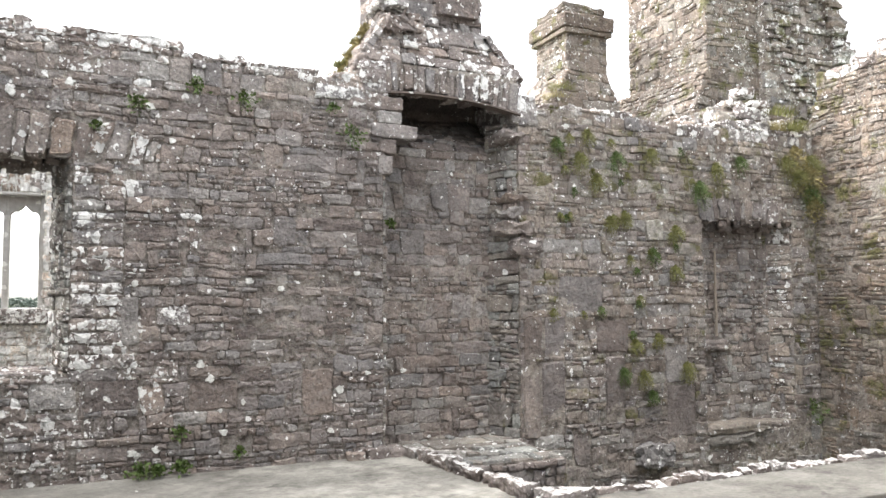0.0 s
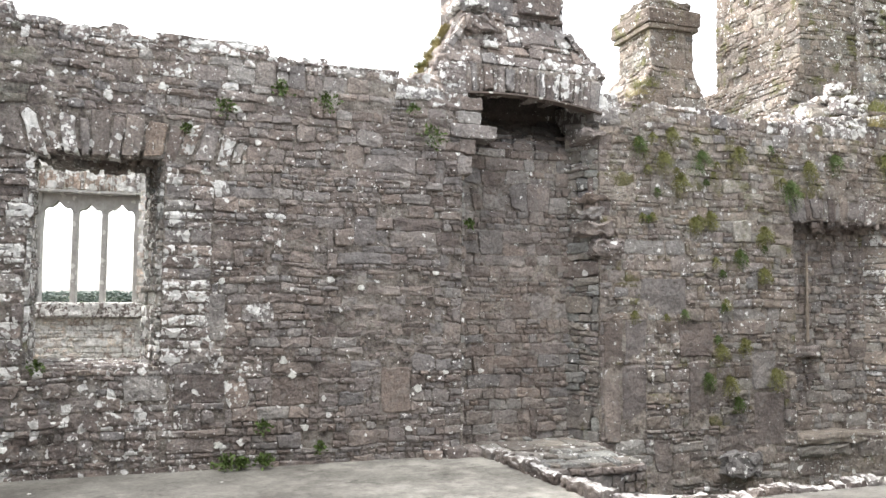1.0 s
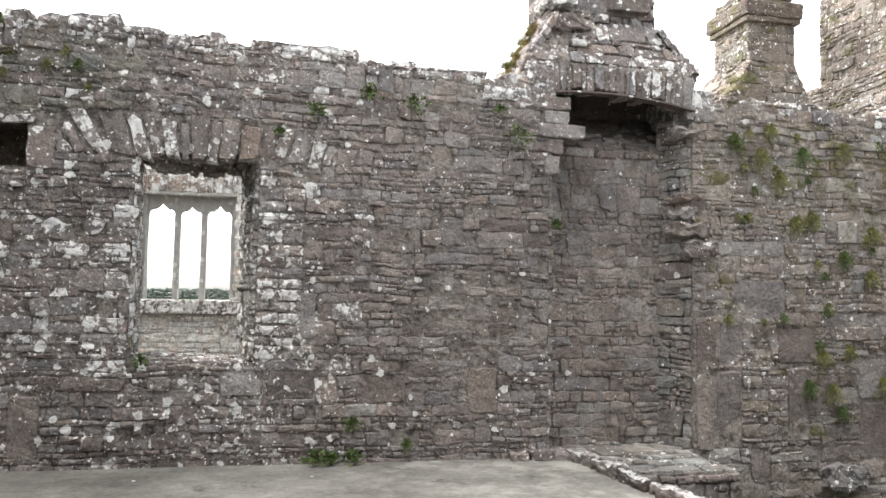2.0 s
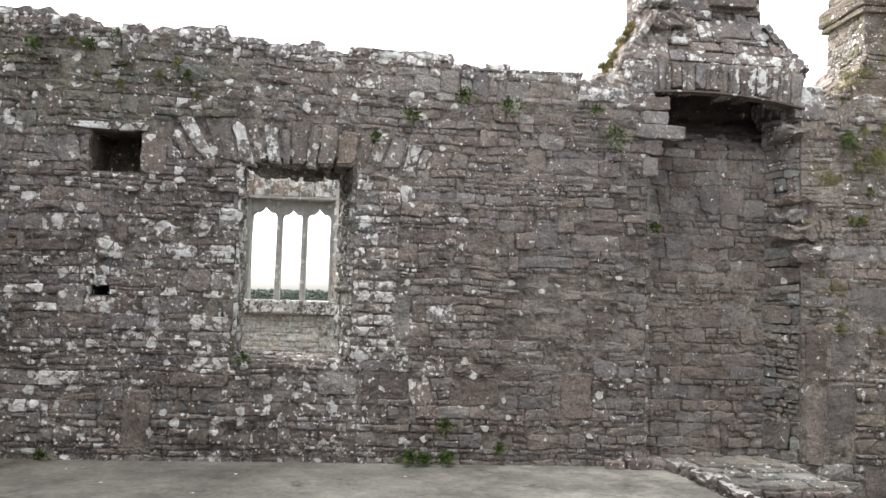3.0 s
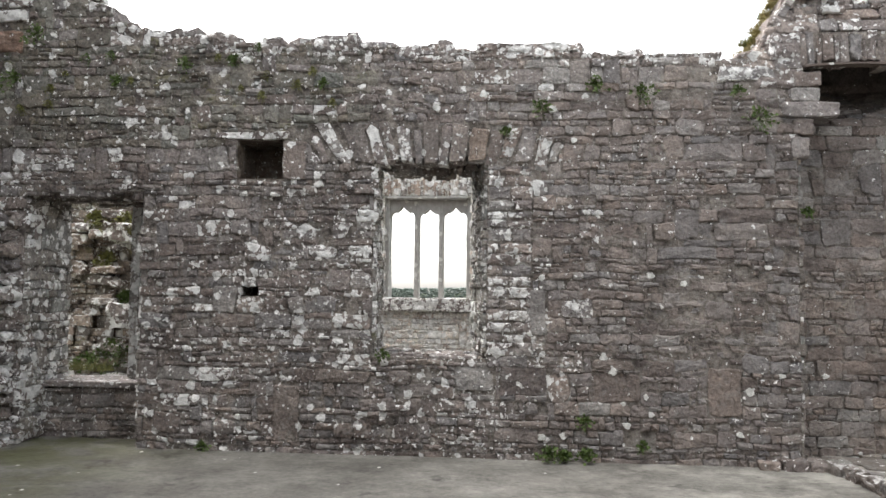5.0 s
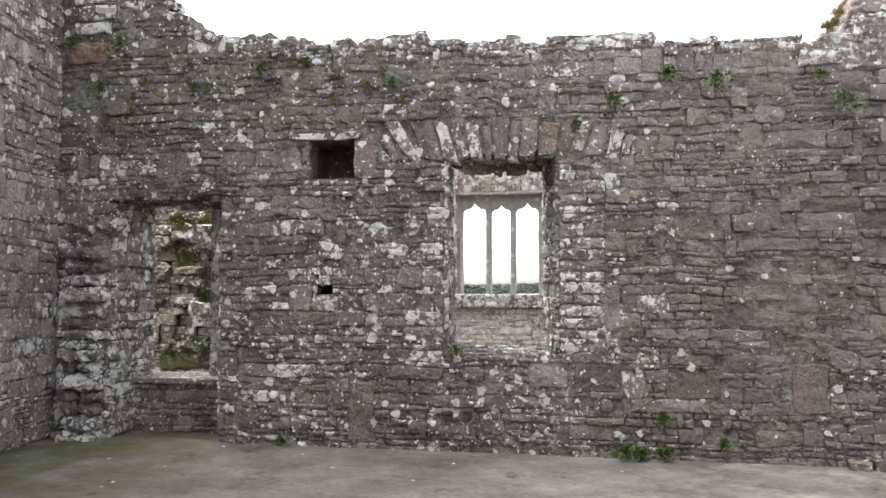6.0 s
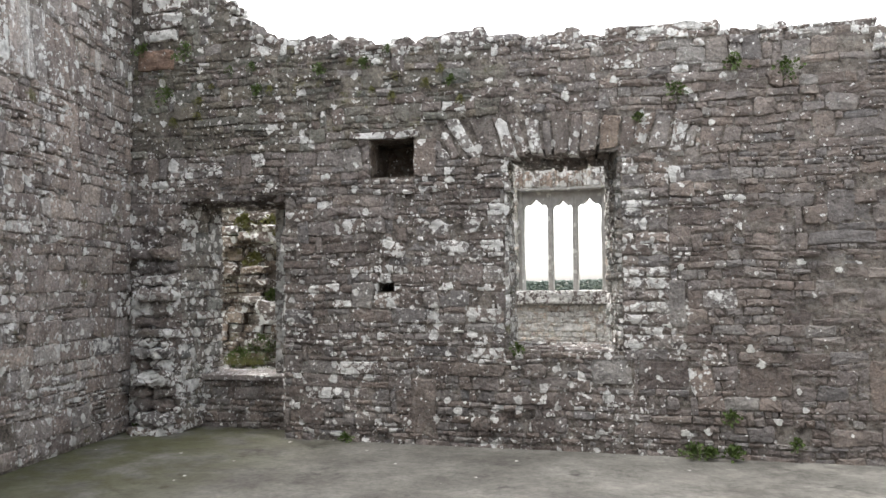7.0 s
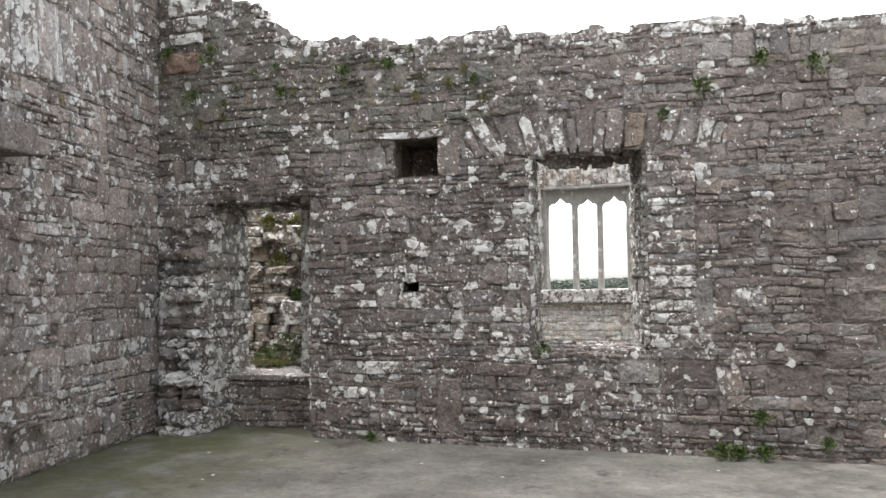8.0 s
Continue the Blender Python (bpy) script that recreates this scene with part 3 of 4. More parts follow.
# bulging lichened stones of the corner pier, and the stump above it
z, k = -0.05, 0
while z < 2.15:
    h = rng.uniform(0.085, 0.19)
    out = 0.04 + 0.12 * max(0.0, 1 - z / 1.9) + rng.uniform(-0.03, 0.08)
    x = rng.uniform(-5.16, -5.02)
    while x < -4.68:
        w = rng.uniform(0.16, 0.46)
        w = -4.60 - x + rng.uniform(-0.06, 0.0) if x + w > -4.75 else w
        part("pier_stone", rough_box((x, FACE - out - rng.uniform(-0.02, 0.03), z), (x + w - 0.02, FACE + 0.2, z + h - 0.016), 4, 0.04, min(0.06, 0.40 * h), k + 70),
             rng.choice([STONE_WHITE, STONE_PALE, STONE, STONE_PLAIN]) if z < 1.95 else STONE, wall_north)
        x, k = x + w, k + 1
    z += h
part("corner_block", rough_box((-5.16, FACE - 0.03, 3.90), (-4.72, FACE + 0.3, 4.12), 4, 0.018, 0.03, 66), STONE_RUST, wall_north, "large rust-brown block in the corner")
for k, (a, b, c, d) in enumerate([(-5.08, -4.66, 4.22, 4.34), (-5.05, -4.62, 4.36, 4.52), (-5.1, -4.64, 4.54, 4.74), (-5.06, -4.66, 4.76, 4.92)]):
    part("stump_stone", rough_box((a, FACE - 0.03, c), (b, FACE + 0.3, d), 3, 0.02, 0.03, k + 90), STONE_WHITE if k % 2 == 0 else STONE_PALE, wall_north)
part("boulder", rough_box((5.92, 5.84, -0.42), (6.38, 6.2, -0.16), 4, 0.05, 0.05, 33), STONE_PALE, wall_north, "projecting rough stone")
part("niche_ledge", rough_box((7.06, 6.16, 0.86), (7.56, 6.4, 0.99), 4, 0.02, 0.03, 35), STONE_WHITE, wall_north, "lichened ledge stone in the niche")
# reveals of the openings
def reveal(p0, p1, z0, z1, seed, material=STONE_GREY, mask=lambda s, h: True):
    a, b = Vector((*p0, z0)), Vector((*p1, z0))
    rubble(wall_north, a, b - a, Z, (b - a).length, z1 - z0, mask, material, seed, choose=lambda s, h, r: r.choice([STONE_PALE, STONE_WHITE]) if r.random() < 0.3 else None)


reveal((-0.19, 6.86), (-0.03, 6.02), 0.90, 2.80, 31)
reveal((-1.06, 6.02), (-1.14, 6.86), 0.90, 2.80, 32)
reveal((-4.59, 6.02), (-4.62, 6.86), 0.0, 2.42, 33)
reveal((-3.42, 6.86), (-3.42, 6.02), 0.0, 2.42, 34)
reveal((4.20, 6.40), (4.40, 6.01), 0.02, 3.5, 35)
reveal((2.87, 6.02), (2.90, 6.40), 0.02, 3.5, 36)
reveal((8.33, 6.29), (8.50, 6.01), -0.05, 2.46, 37, STONE_SPOTTED)
reveal((7.02, 6.02), (7.02, 6.3), -0.05, 2.44, 38)


def soffit(x0, x1, z, seed, y0=6.02, y1=6.86):
    rubble(wall_north, (x0, y1, z), (1, 0, 0), (0, -1, 0), x1 - x0, y1 - y0, lambda s, h: True, STONE, seed, 0.06, 1.6, rough=3.0)


rubble(wall_north, (-1.08, 6.02, 0.915), (1, 0, 0), (0, 1, 0), 1.0, 0.8, lambda s, h: True, STONE, 44, 0.05, 1.5)
soffit(-1.12, 0.0, 2.79, 41)
soffit(-4.66, -3.4, 2.44, 42)
soffit(6.99, 8.52, 2.46, 43, y1=6.4)

fan(wall_north, "niche_voussoir", [(q, 2.50) for q in split(6.98, 8.3, 13, 45)], [(7.64 + (q - 7.64) * 1.12, 2.78) for q in split(6.98, 8.3, 13, 45)], FACE, [STONE, STONE_PALE, STONE, STONE_PLAIN], 47)
for k in range(7):
    x = 7.05 + k * 0.17 + rng.uniform(-0.03, 0.03)
    part("soffit_stone", rough_box((x, 6.04 + rng.uniform(0, 0.2), 2.40 - rng.uniform(0, 0.05)), (x + rng.uniform(0.12, 0.2), 6.36, 2.52), 3, 0.03, 0.02, k + 430), STONE_PLAIN, wall_north)

# backs of the recesses
def back_wall(name, x0, x1, z0, z1, y, seed, label, material=STONE, big=1.6):
    body = part(name, box_bm((x0, y + 0.016, z0), (x1, y + 0.45, z1)), MORTAR, wall_north, label)
    rubble(body, (x0, y, z0), (1, 0, 0), Z, x1 - x0, z1 - z0, lambda s, h: True, material, seed, big=big)
    return body


back_wall("fireplace_back", 2.86, 4.40, -0.05, 3.16, 6.37, 51, "coursed stone back of the fireplace", STONE_HEARTH, 3.0)
back_wall("niche_back", 7.0, 8.40, -0.3, 2.6, 6.27, 52, "rubble back of the wall niche", STONE_EAST)
back_wall("window_seat_wall", -4.76, -3.30, -0.10, 0.50, 6.42, 53, "low dark wall under the open window", STONE_PLAIN, 2.0)
bm = bmesh.new()
q = [bm.verts.new((x, y, z)) for x in (2.86, 4.40) for y, z in ((6.386, 3.14), (6.92, 3.62), (6.92, 3.14))]
for idx in ((0, 1, 4, 3), (1, 2, 5, 4), (2, 0, 3, 5), (0, 2, 1), (3, 4, 5)):
    bm.faces.new([q[i] for i in idx])
# painted shade under the hood: slope darkens upwards, flue back dark throughout
slope = part("flue_slope", bm, STONE_SHADED, wall_north, "slope of the flue, stone darkened for the shade inside")
rubble(slope, (2.86, 6.37, 3.15), (1, 0, 0), (0, 0.534, 0.48), 1.54, 0.70, lambda s, h: True, STONE_SHADED, 54, big=2.0, choose=lambda s, h, r: STONE_PLAIN if r.random() > h / 0.5 else None)
part("flue_back", box_bm((2.75, 6.90, 2.8), (4.45, 7.0, 3.7)), STONE_SHADED, wall_north)
part("hole_back", box_bm((-2.6, 6.55, 2.5), (-1.9, 6.7, 3.1)), MORTAR_EARTH, wall_north)
for lo, hi in (((-2.458, 6.03, 2.60), (-2.448, 6.55, 2.99)), ((-2.002, 6.03, 2.60), (-1.992, 6.55, 2.99)), ((-2.448, 6.03, 2.98), (-2.002, 6.55, 2.988)), ((-2.448, 6.03, 2.602), (-2.002, 6.55, 2.61))):
    part("hole_lining", box_bm(lo, hi), MORTAR_EARTH, wall_north)
part("putlog_back", box_bm((-2.5, 6.4, 1.4), (-2.1, 6.5, 1.7)), MORTAR_EARTH, wall_north)
part("window_seat_slab", rough_box((-4.74, 6.38, 0.50), (-3.40, 6.92, 0.56), 3, 0.006, 0.012, 3), STONE, wall_north, "thin grey sill slab")
part("opening_jamb", rough_box((-3.86, 6.70, 0.56), (-3.76, 6.90, 2.42), 6, 0.012, 0.012, 13), STONE_WHITE, wall_north, "upright dressed grey jamb stone")
part("opening_infill", rough_box((-3.765, 6.72, 0.0), (-3.38, 6.88, 2.44), 4, 0.01, 0.01, 14), STONE_WHITE, wall_north)
part("hole_lintel", rough_box((-2.66, 5.97, 3.0), (-1.93, 6.4, 3.06), 2, 0.02, 0.015, 5), STONE_PALE, wall_north, "flat lichened lintel")
part("hole_jamb_stone", rough_box((-1.985, 5.975, 2.60), (-1.76, 6.4, 2.97), 3, 0.012, 0.016, 12), STONE_BROWN, wall_north, "upright brown stone beside the square hole")
part("niche_sill", rough_box((7.02, 5.95, -0.14), (8.02, 6.6, -0.02), 4, 0.03, 0.03, 6), STONE_GREY, wall_north, "worn ledge stone")
part("niche_sill", rough_box((7.0, 5.965, -0.28), (7.75, 6.3, -0.15), 4, 0.03, 0.03, 8), STONE_GREY, wall_north, "worn ledge stone")

# coping: loose stones along the broken top
rng = random.Random(61)
x = X0 + 0.3
while x < 8.8:
    w, h = rng.uniform(0.12, 0.42), rng.uniform(0.07, 0.17)
    if not 2.55 < x + w / 2 < 4.45:
        z = SKYLINE(x + w / 2)
        y = 5.99 + rng.uniform(0, 0.05)
        part("coping_stone", rough_box((x, y, z - 0.12), (x + w - 0.01, y + rng.uniform(0.2, 0.4), z + h - 0.10), 2, 0.035, 0.025, x), rng.choice([STONE_KERB, STONE_WHITE, STONE, STONE_KERB]), wall_north)
    x += w * rng.uniform(0.7, 1.0)

for k, (x, w, z) in enumerate(((-2.78, 0.26, 4.07), (-2.2, 0.2, 4.01), (-1.7, 0.24, 4.0), (-1.4, 0.13, 4.05))):
    part("coping_stone", rough_box((x, 5.98, z - 0.16), (x + w, 6.3, z), 4, 0.025, 0.055, k + 620), STONE_KERB, wall_north, "rounded loose coping stone")

# fireplace hood
hx = split(2.86, 4.40, 20, 9)
under = lambda q: 3.60 + 0.07 * (1 - ((q - 3.45) / 0.85) ** 2) - 0.02 * (q - 3.45)
part("hood_core", box_bm((2.88, 6.002, 3.69), (4.40, 6.06, 3.95)), MORTAR, wall_north)
fan(wall_north, "hood_voussoir", [(q, under(q)) for q in hx], [(3.5 + (q - 3.5) * 1.04, 3.95 - 0.02 * (q - 3.4)) for q in hx], 5.985, [STONE, STONE, STONE_PALE, STONE_PLAIN], 71)
lip = bmesh.new()
for k in range(14):
    a, b = 2.90 + k * 0.109, 2.90 + (k + 1) * 0.109
    q = [lip.verts.new(p) for p in [(a, 5.955, under(a) - 0.03), (b, 5.955, under(b) - 0.03), (b, 6.08, under(b) - 0.03), (a, 6.08, under(a) - 0.03),
                                    (a, 5.955, under(a) - 0.012), (b, 5.955, under(b) - 0.012), (b, 6.08, under(b) - 0.012), (a, 6.08, under(a) - 0.012)]]
    for idx in ((0, 3, 2, 1), (4, 5, 6, 7), (0, 1, 5, 4), (2, 3, 7, 6), (1, 2, 6, 5), (3, 0, 4, 7)):
        lip.faces.new([q[i] for i in idx])
part("hood_lip", lip, SLAB, wall_north, "thin dark slate lip under the hood")
for k, (a, b, c, d) in enumerate([(2.78, 3.04, 3.31, 3.44), (2.80, 3.05, 3.45, 3.59), (2.64, 2.88, 3.62, 3.84), (2.80, 2.98, 3.0, 3.15), (2.78, 2.94, 2.78, 2.98)]):
    part("jamb_stone", rough_box((a, 5.985, c), (b, 6.4, d), 3, 0.012, 0.02, k + 40), STONE_PALE if k == 2 else STONE, wall_north)
part("corbel_stone", rough_box((2.70, 5.96, 3.16), (3.20, 6.3, 3.30), 3, 0.012, 0.02, 2), STONE_PALE, wall_north, "long projecting corbel stone")
for k, (x, z, w, h, out) in enumerate([(4.20, 3.26, 0.30, 0.10, 0.02), (4.26, 2.60, 0.26, 0.06, 0.02), (4.25, 2.40, 0.22, 0.10, 0.03), (4.24, 2.22, 0.30, 0.14, 0.06), (4.34, 2.02, 0.34, 0.16, 0.07)]):
    part("jamb_stone", rough_box((x, FACE - out, z), (x + w, FACE + 0.4, z + h), 4, 0.045, 0.03, k), STONE if k % 2 else STONE_PALE, wall_north)

# ---- chimney over the fireplace ----
chimney = new("chimney_stack")
tagged(chimney, "ruined rubble chimney stack above the fireplace hood with ragged sides", "chimney")
SECT = [(3.70, 2.52, 4.44, 6.06, 6.95), (3.97, 2.60, 4.50, 6.06, 6.95), (4.12, 2.68, 4.36, 6.10, 6.95), (4.45, 2.90, 4.10, 6.24, 6.95), (5.9, 2.90, 4.04, 6.26, 6.95)]
bm = bmesh.new()
rings = [[bm.verts.new(p) for p in ((a, c, z), (b, c, z), (b, d, z - drop), (a, d, z - drop))] for (z, a, b, c, d), drop in zip(SECT, (0.4, 0, 0, 0, 0))]
for r0, r1 in zip(rings, rings[1:]):
    for i in range(4):
        bm.faces.new((r0[i], r0[(i + 1) % 4], r1[(i + 1) % 4], r1[i]))
bm.faces.new(rings[-1])
# core takes the same shadow-dark colour as the flue
part("core", bm, STONE_SHADED, chimney)
rubble(chimney, (2.5, 6.02, 3.96), (1, 0, 0), (0, 0.35, 1), 2.1, 0.55, lambda s, h: inside([(0.12, 0), (2.04, 0), (1.62, 0.55), (0.42, 0.55)], s, h), STONE, 81, 0.05, 0.6, singles=80, focus=1.0,
       choose=lambda s, h, r: r.choice([None, STONE_PALE, STONE]))
rubble(chimney, (2.88, 6.20, 4.46), (1, 0, 0), Z, 1.2, 1.4, lambda s, h: True, STONE, 82, 0.05, 1.5)
rubble(chimney, (2.90, 6.95, 4.44), (0, -1, 0), Z, 0.73, 1.4, lambda s, h: True, STONE, 83, 0.05, 1.5)
rubble(chimney, (2.44, 6.95, 3.75), (0, -1, 0), (0.62, 0, 1), 0.9, 0.85, lambda s, h: True, STONE, 84, 0.05, 1.2)
rubble(chimney, (4.53, 6.08, 3.92), (0, 1, 0), (-0.78, 0, 1), 0.85, 0.66, lambda s, h: True, STONE, 85, 0.05, 1.2)
for k, (a, b) in enumerate(((2.46, 2.90), (4.34, 4.66))):
    part("springer_block", rough_box((a, 6.0, 3.45), (b, 6.92, 3.78), 4, 0.02, 0.03, k), STONE_PALE, chimney, "rough block beside the hood")
rng = random.Random(87)
left_edge = piecewise([(3.7, 2.54), (3.97, 2.60), (4.12, 2.70), (4.45, 2.92), (4.7, 2.95)])
z = 3.76
while z < 4.52:
    h = rng.uniform(0.07, 0.13)
    x = left_edge(z) - rng.uniform(0.0, 0.05)
    for k in range(3):
        w = rng.uniform(0.12, 0.24)
        y = 6.02 + max(0.0, z - 3.9) * 0.30 + rng.uniform(-0.03, 0.03) - 0.02 * k
        part("shoulder_stone", rough_box((x, y, z), (x + w - 0.008, y + 0.4, z + h - 0.008), 3, 0.02, 0.025, z * 9 + k), rng.choice([STONE, STONE_PALE, STONE]), chimney)
        x += w
        if x > left_edge(z) + 0.36:
            break
    z += h
part("rounded_block", rough_box((2.58, 5.965, 3.70), (2.88, 6.4, 3.95), 4, 0.03, 0.06, 17), STONE_PALE, chimney, "weathered rounded block")
part("broken_block", rough_box((2.86, 6.02, 4.30), (3.20, 6.4, 4.50), 3, 0.05, 0.04, 4), STONE, chimney, "broken projecting stone")
part("broken_block", rough_box((2.82, 6.05, 4.56), (3.12, 6.5, 4.70), 3, 0.05, 0.04, 9), STONE_PALE, chimney, "broken projecting stone")
part("dressed_block", rough_box((3.52, 6.12, 4.60), (4.0, 6.5, 4.98), 3, 0.006, 0.01, 3), STONE_PLAIN, chimney, "smooth dressed block")

# crusts of white lichen on the long wall
def lichen_crust(x, z, r, seed):
    rng = random.Random(seed)
    vs, fs = [(x, FACE - 0.016, z)], []
    for ring, (q, y) in enumerate(((0.88, FACE - 0.015), (1.0, FACE + 0.008))):
        for i in range(14):
            a = 2 * math.pi * i / 14
            d = r * q * (0.9 + 0.65 * noise.noise(Vector((math.cos(a) * 1.3, math.sin(a) * 1.3, seed * 3.7))) + rng.uniform(-0.14, 0.14))
            vs.append((x + d * math.cos(a) * 1.1, y, z + d * math.sin(a)))
    for i in range(14):
        j = (i + 1) % 14
        fs += [(0, 1 + i, 1 + j), (1 + i, 15 + i, 15 + j, 1 + j)]
    ob = new("lichen_crust", mesh_from("lichen_crust", vs, fs, LICHEN))
    ob.parent = wall_north


LICHENS = [(2.39, 0.65, 0.046), (2.75, 0.73, 0.046), (2.67, 0.8, 0.031), (1.29, 0.32, 0.037), (1.17, 0.81, 0.037), (1.08, 0.94, 0.037), (1.46, 0.58, 0.027), (2.3, 0.26, 0.031), (2.56, 1.78, 0.034), (1.81, 1.62, 0.031), (1.51, 1.7, 0.037), (0.51, 1.66, 0.031), (1.26, 0.52, 0.024), (0.52, 0.19, 0.04), (0.72, 0.21, 0.034), (3.05, 0.8, 0.031), (0.4, 1.14, 0.027), (0.61, 3.26, 0.046), (0.8, 2.96, 0.031), (-0.49, 3.28, 0.037), (-1.63, 2.55, 0.043), (-0.04, 3.41, 0.043)]
for k, (x, z, r) in enumerate(LICHENS):
    lichen_crust(x, z, r, k)

# ---- hearth, kerb ----
hearth = new("hearth")
tagged(hearth, "rough flat hearth of pale worn stones before the fireplace", "hearth")
part("core", box_bm((3.1, 5.08, -2.7), (4.34, 6.62, 0.0)), MORTAR, hearth)
rubble(hearth, (3.12, 5.08, 0.03), (1, 0, 0), (0, 1, 0), 1.2, 1.5, lambda s, h: True, STONE_GREY, 91, 0.06, 2.0, singles=80, focus=0.6)
rubble(hearth, (4.36, 5.08, -1.0), (0, 1, 0), Z, 0.95, 1.0, lambda s, h: True, STONE_MOSS, 92)
rubble(hearth, (3.1, 5.04, -1.0), (1, 0, 0), Z, 1.25, 1.0, lambda s, h: True, STONE, 93)
for k, (x0, x1, top) in enumerate(((2.44, 2.62, 0.05), (2.63, 2.86, 0.07), (2.87, 3.04, 0.055))):
    part("ledge_stone", rough_box((x0, 5.86, -0.05), (x1, 6.1, top), 3, 0.022, 0.025, k + 1), STONE_PALE, hearth)
kerb = new("stone_kerb")
tagged(kerb, "low kerb of rough stones crusted white with lichen along the pit edge", "kerb")
rng = random.Random(101)
for a, b in (((3.08, 5.92), (3.32, 3.62)), ((3.36, 3.60), (8.94, 3.75))):
    a, b = Vector((*a, 0)), Vector((*b, 0))
    d = (b - a).normalized()
    side = Vector((-d.y, d.x, 0))
    s, total = 0.0, (b - a).length
    while s < total:
        w, h, t = rng.uniform(0.10, 0.36), rng.uniform(0.06, 0.115), rng.uniform(0.10, 0.155)
        bm = rough_box((0, -t / 2, -0.03), (w - 0.02, t / 2, h), 4, 0.024, 0.032, rng.uniform(0, 99))
        p = a + d * s + side * rng.uniform(-0.02, 0.02)
        m = Matrix.Translation(p) @ Matrix.Rotation(math.atan2(d.y, d.x) + rng.gauss(0, 0.04), 4, "Z")
        bmesh.ops.transform(bm, matrix=m, verts=bm.verts[:])
        part("kerb_stone", bm, STONE_KERB, kerb)
        s += w

# ---- west wall ----
WP0, WP1 = (-3.55, -6.0), (-5.24, 6.02)
west_len = (Vector(WP1) - Vector(WP0)).length
wall_west = wall_body("wall_west", (WP0[0] - 0.02, WP0[1]), (WP1[0] - 0.02, WP1[1]), -0.5, lambda s: 6.2, 0.8, label="tall rubble side wall with white lichen streaks")
wu = (Vector((*WP1, 0)) - Vector((*WP0, 0))).normalized()
WARCH = [(west_len - 2.6, 3.30), (west_len - 2.6, 4.2), (west_len - 1.05, 3.98), (west_len - 0.95, 3.42)]


def west_choice(s, h, rng):
    d = west_len - s
    if h > 3.3 and d < 3.2 and rng.random() < 0.75:
        return STONE_STREAK
    return STONE_PALE if rng.random() < 0.1 else None


rubble(wall_west, (*WP0, 0.0), wu, Z, west_len, 6.1, lambda s, h: s > 5.5 and not inside(WARCH, s, h), STONE_WEST, 111, 0.052, 2.0, gap=0.015, singles=300, focus=west_len - 1.2, choose=west_choice)
for k in range(9):
    a = west_len - 2.58 + k * 0.175
    top = 4.18 - 0.025 * k
    cut_stone(wall_west, "voussoir", [(a + 0.06, 3.32 + 0.012 * k), (a + 0.22, 3.33 + 0.012 * k), (a + 0.165 - 0.012 * k, top), (a - 0.005 - 0.012 * k, top)], WP0 + (0,), wu, Z,
              STONE_STREAK if k > 2 else STONE_PALE, 600 + k, 0.008)
wn_ = Vector((wu.y, -wu.x, 0))
bm = rough_box((0, 0, 0), (0.5, 0.34, 0.24), 3, 0.008, 0.015, 2)
m = Matrix.Identity(4)
at = Vector((*WP0, 2.60)) + wu * (west_len - 2.42) - wn_ * 0.06
for r in range(3):
    m[r][0], m[r][1], m[r][2], m[r][3] = -wu[r], wn_[r], (0, 0, 1)[r], at[r]
bmesh.ops.transform(bm, matrix=m, verts=bm.verts[:])
part("corbel", bm, STONE_PLAIN, wall_west, "square projecting grey corbel")

# ---- east and south walls ----
EAST = piecewise([(0, 3.9), (0.15, 4.4), (0.5, 4.52), (0.6, 4.46), (1.1, 4.6), (1.2, 4.52), (1.7, 4.6), (2.2, 4.72), (3.0, 4.9), (12.5, 4.6)])
wall_east = wall_body("wall_east", (X1 + 0.010, 6.9), (X1 + 0.010, -6.2), -2.8, lambda s: EAST(s - 0.9) - 0.05, 0.8, label="rubble side wall with moss and warm lichen")
rubble(wall_east, (X1, 6.0, -0.9), (0, -1, 0), Z, 3.0, 5.6, lambda s, h: h - 0.9 < EAST(s), STONE_WARM, 121, singles=300, focus=0.6,
       choose=lambda s, h, r: r.choice([STONE_WARM, STONE_WARM, STONE_FAR]))
rng = random.Random(127)
y = 5.9
while y > 3.2:
    w, h = rng.uniform(0.14, 0.4), rng.uniform(0.08, 0.2)
    z = EAST(6.0 - y + w / 2)
    part("coping_stone", rough_box((X1 - 0.02, y - w, z - 0.12), (X1 + 0.35, y - 0.01, z + h - 0.06), 3, 0.035, 0.03, y * 7), rng.choice([STONE_WARM, STONE_PALE, STONE_FAR]), wall_east)
    y -= w
# added behind the camera, out of view, to hold back skylight
wall_south = wall_body("wall_south", (X1 + 0.5, -6.1), (-4.2, -6.1), -0.5, lambda s: 4.6, 0.8, label="unseen plain wall added to close the roofless room and darken it")

# added ground, hidden below the sills, to reflect light onto the outer wall
tagged(part("passage_floor", rough_box((-9.0, 6.7, -0.5), (3.0, 9.7, -0.35), 6, 0.02, 0.02, 2), CONCRETE, None), "unseen pale ground added in the roofless passage to bounce light", "ground", kind="structure")

# ---- beyond the window: outer wall with a three-light window ----
OY = 9.6
# stones and mortar here hold the passage's brightness in their colour
wall_outer = wall_body("wall_outer", (-3.4, OY + 0.014), (2.2, OY + 0.014), -3.0, lambda s: 3.5, 0.5, [(-1.60 + 3.4, -0.37 + 3.4, 1.42, 2.86)], label="pale grey outer wall beyond the passage, colour brightened as if daylit", material=MORTAR_LIT)
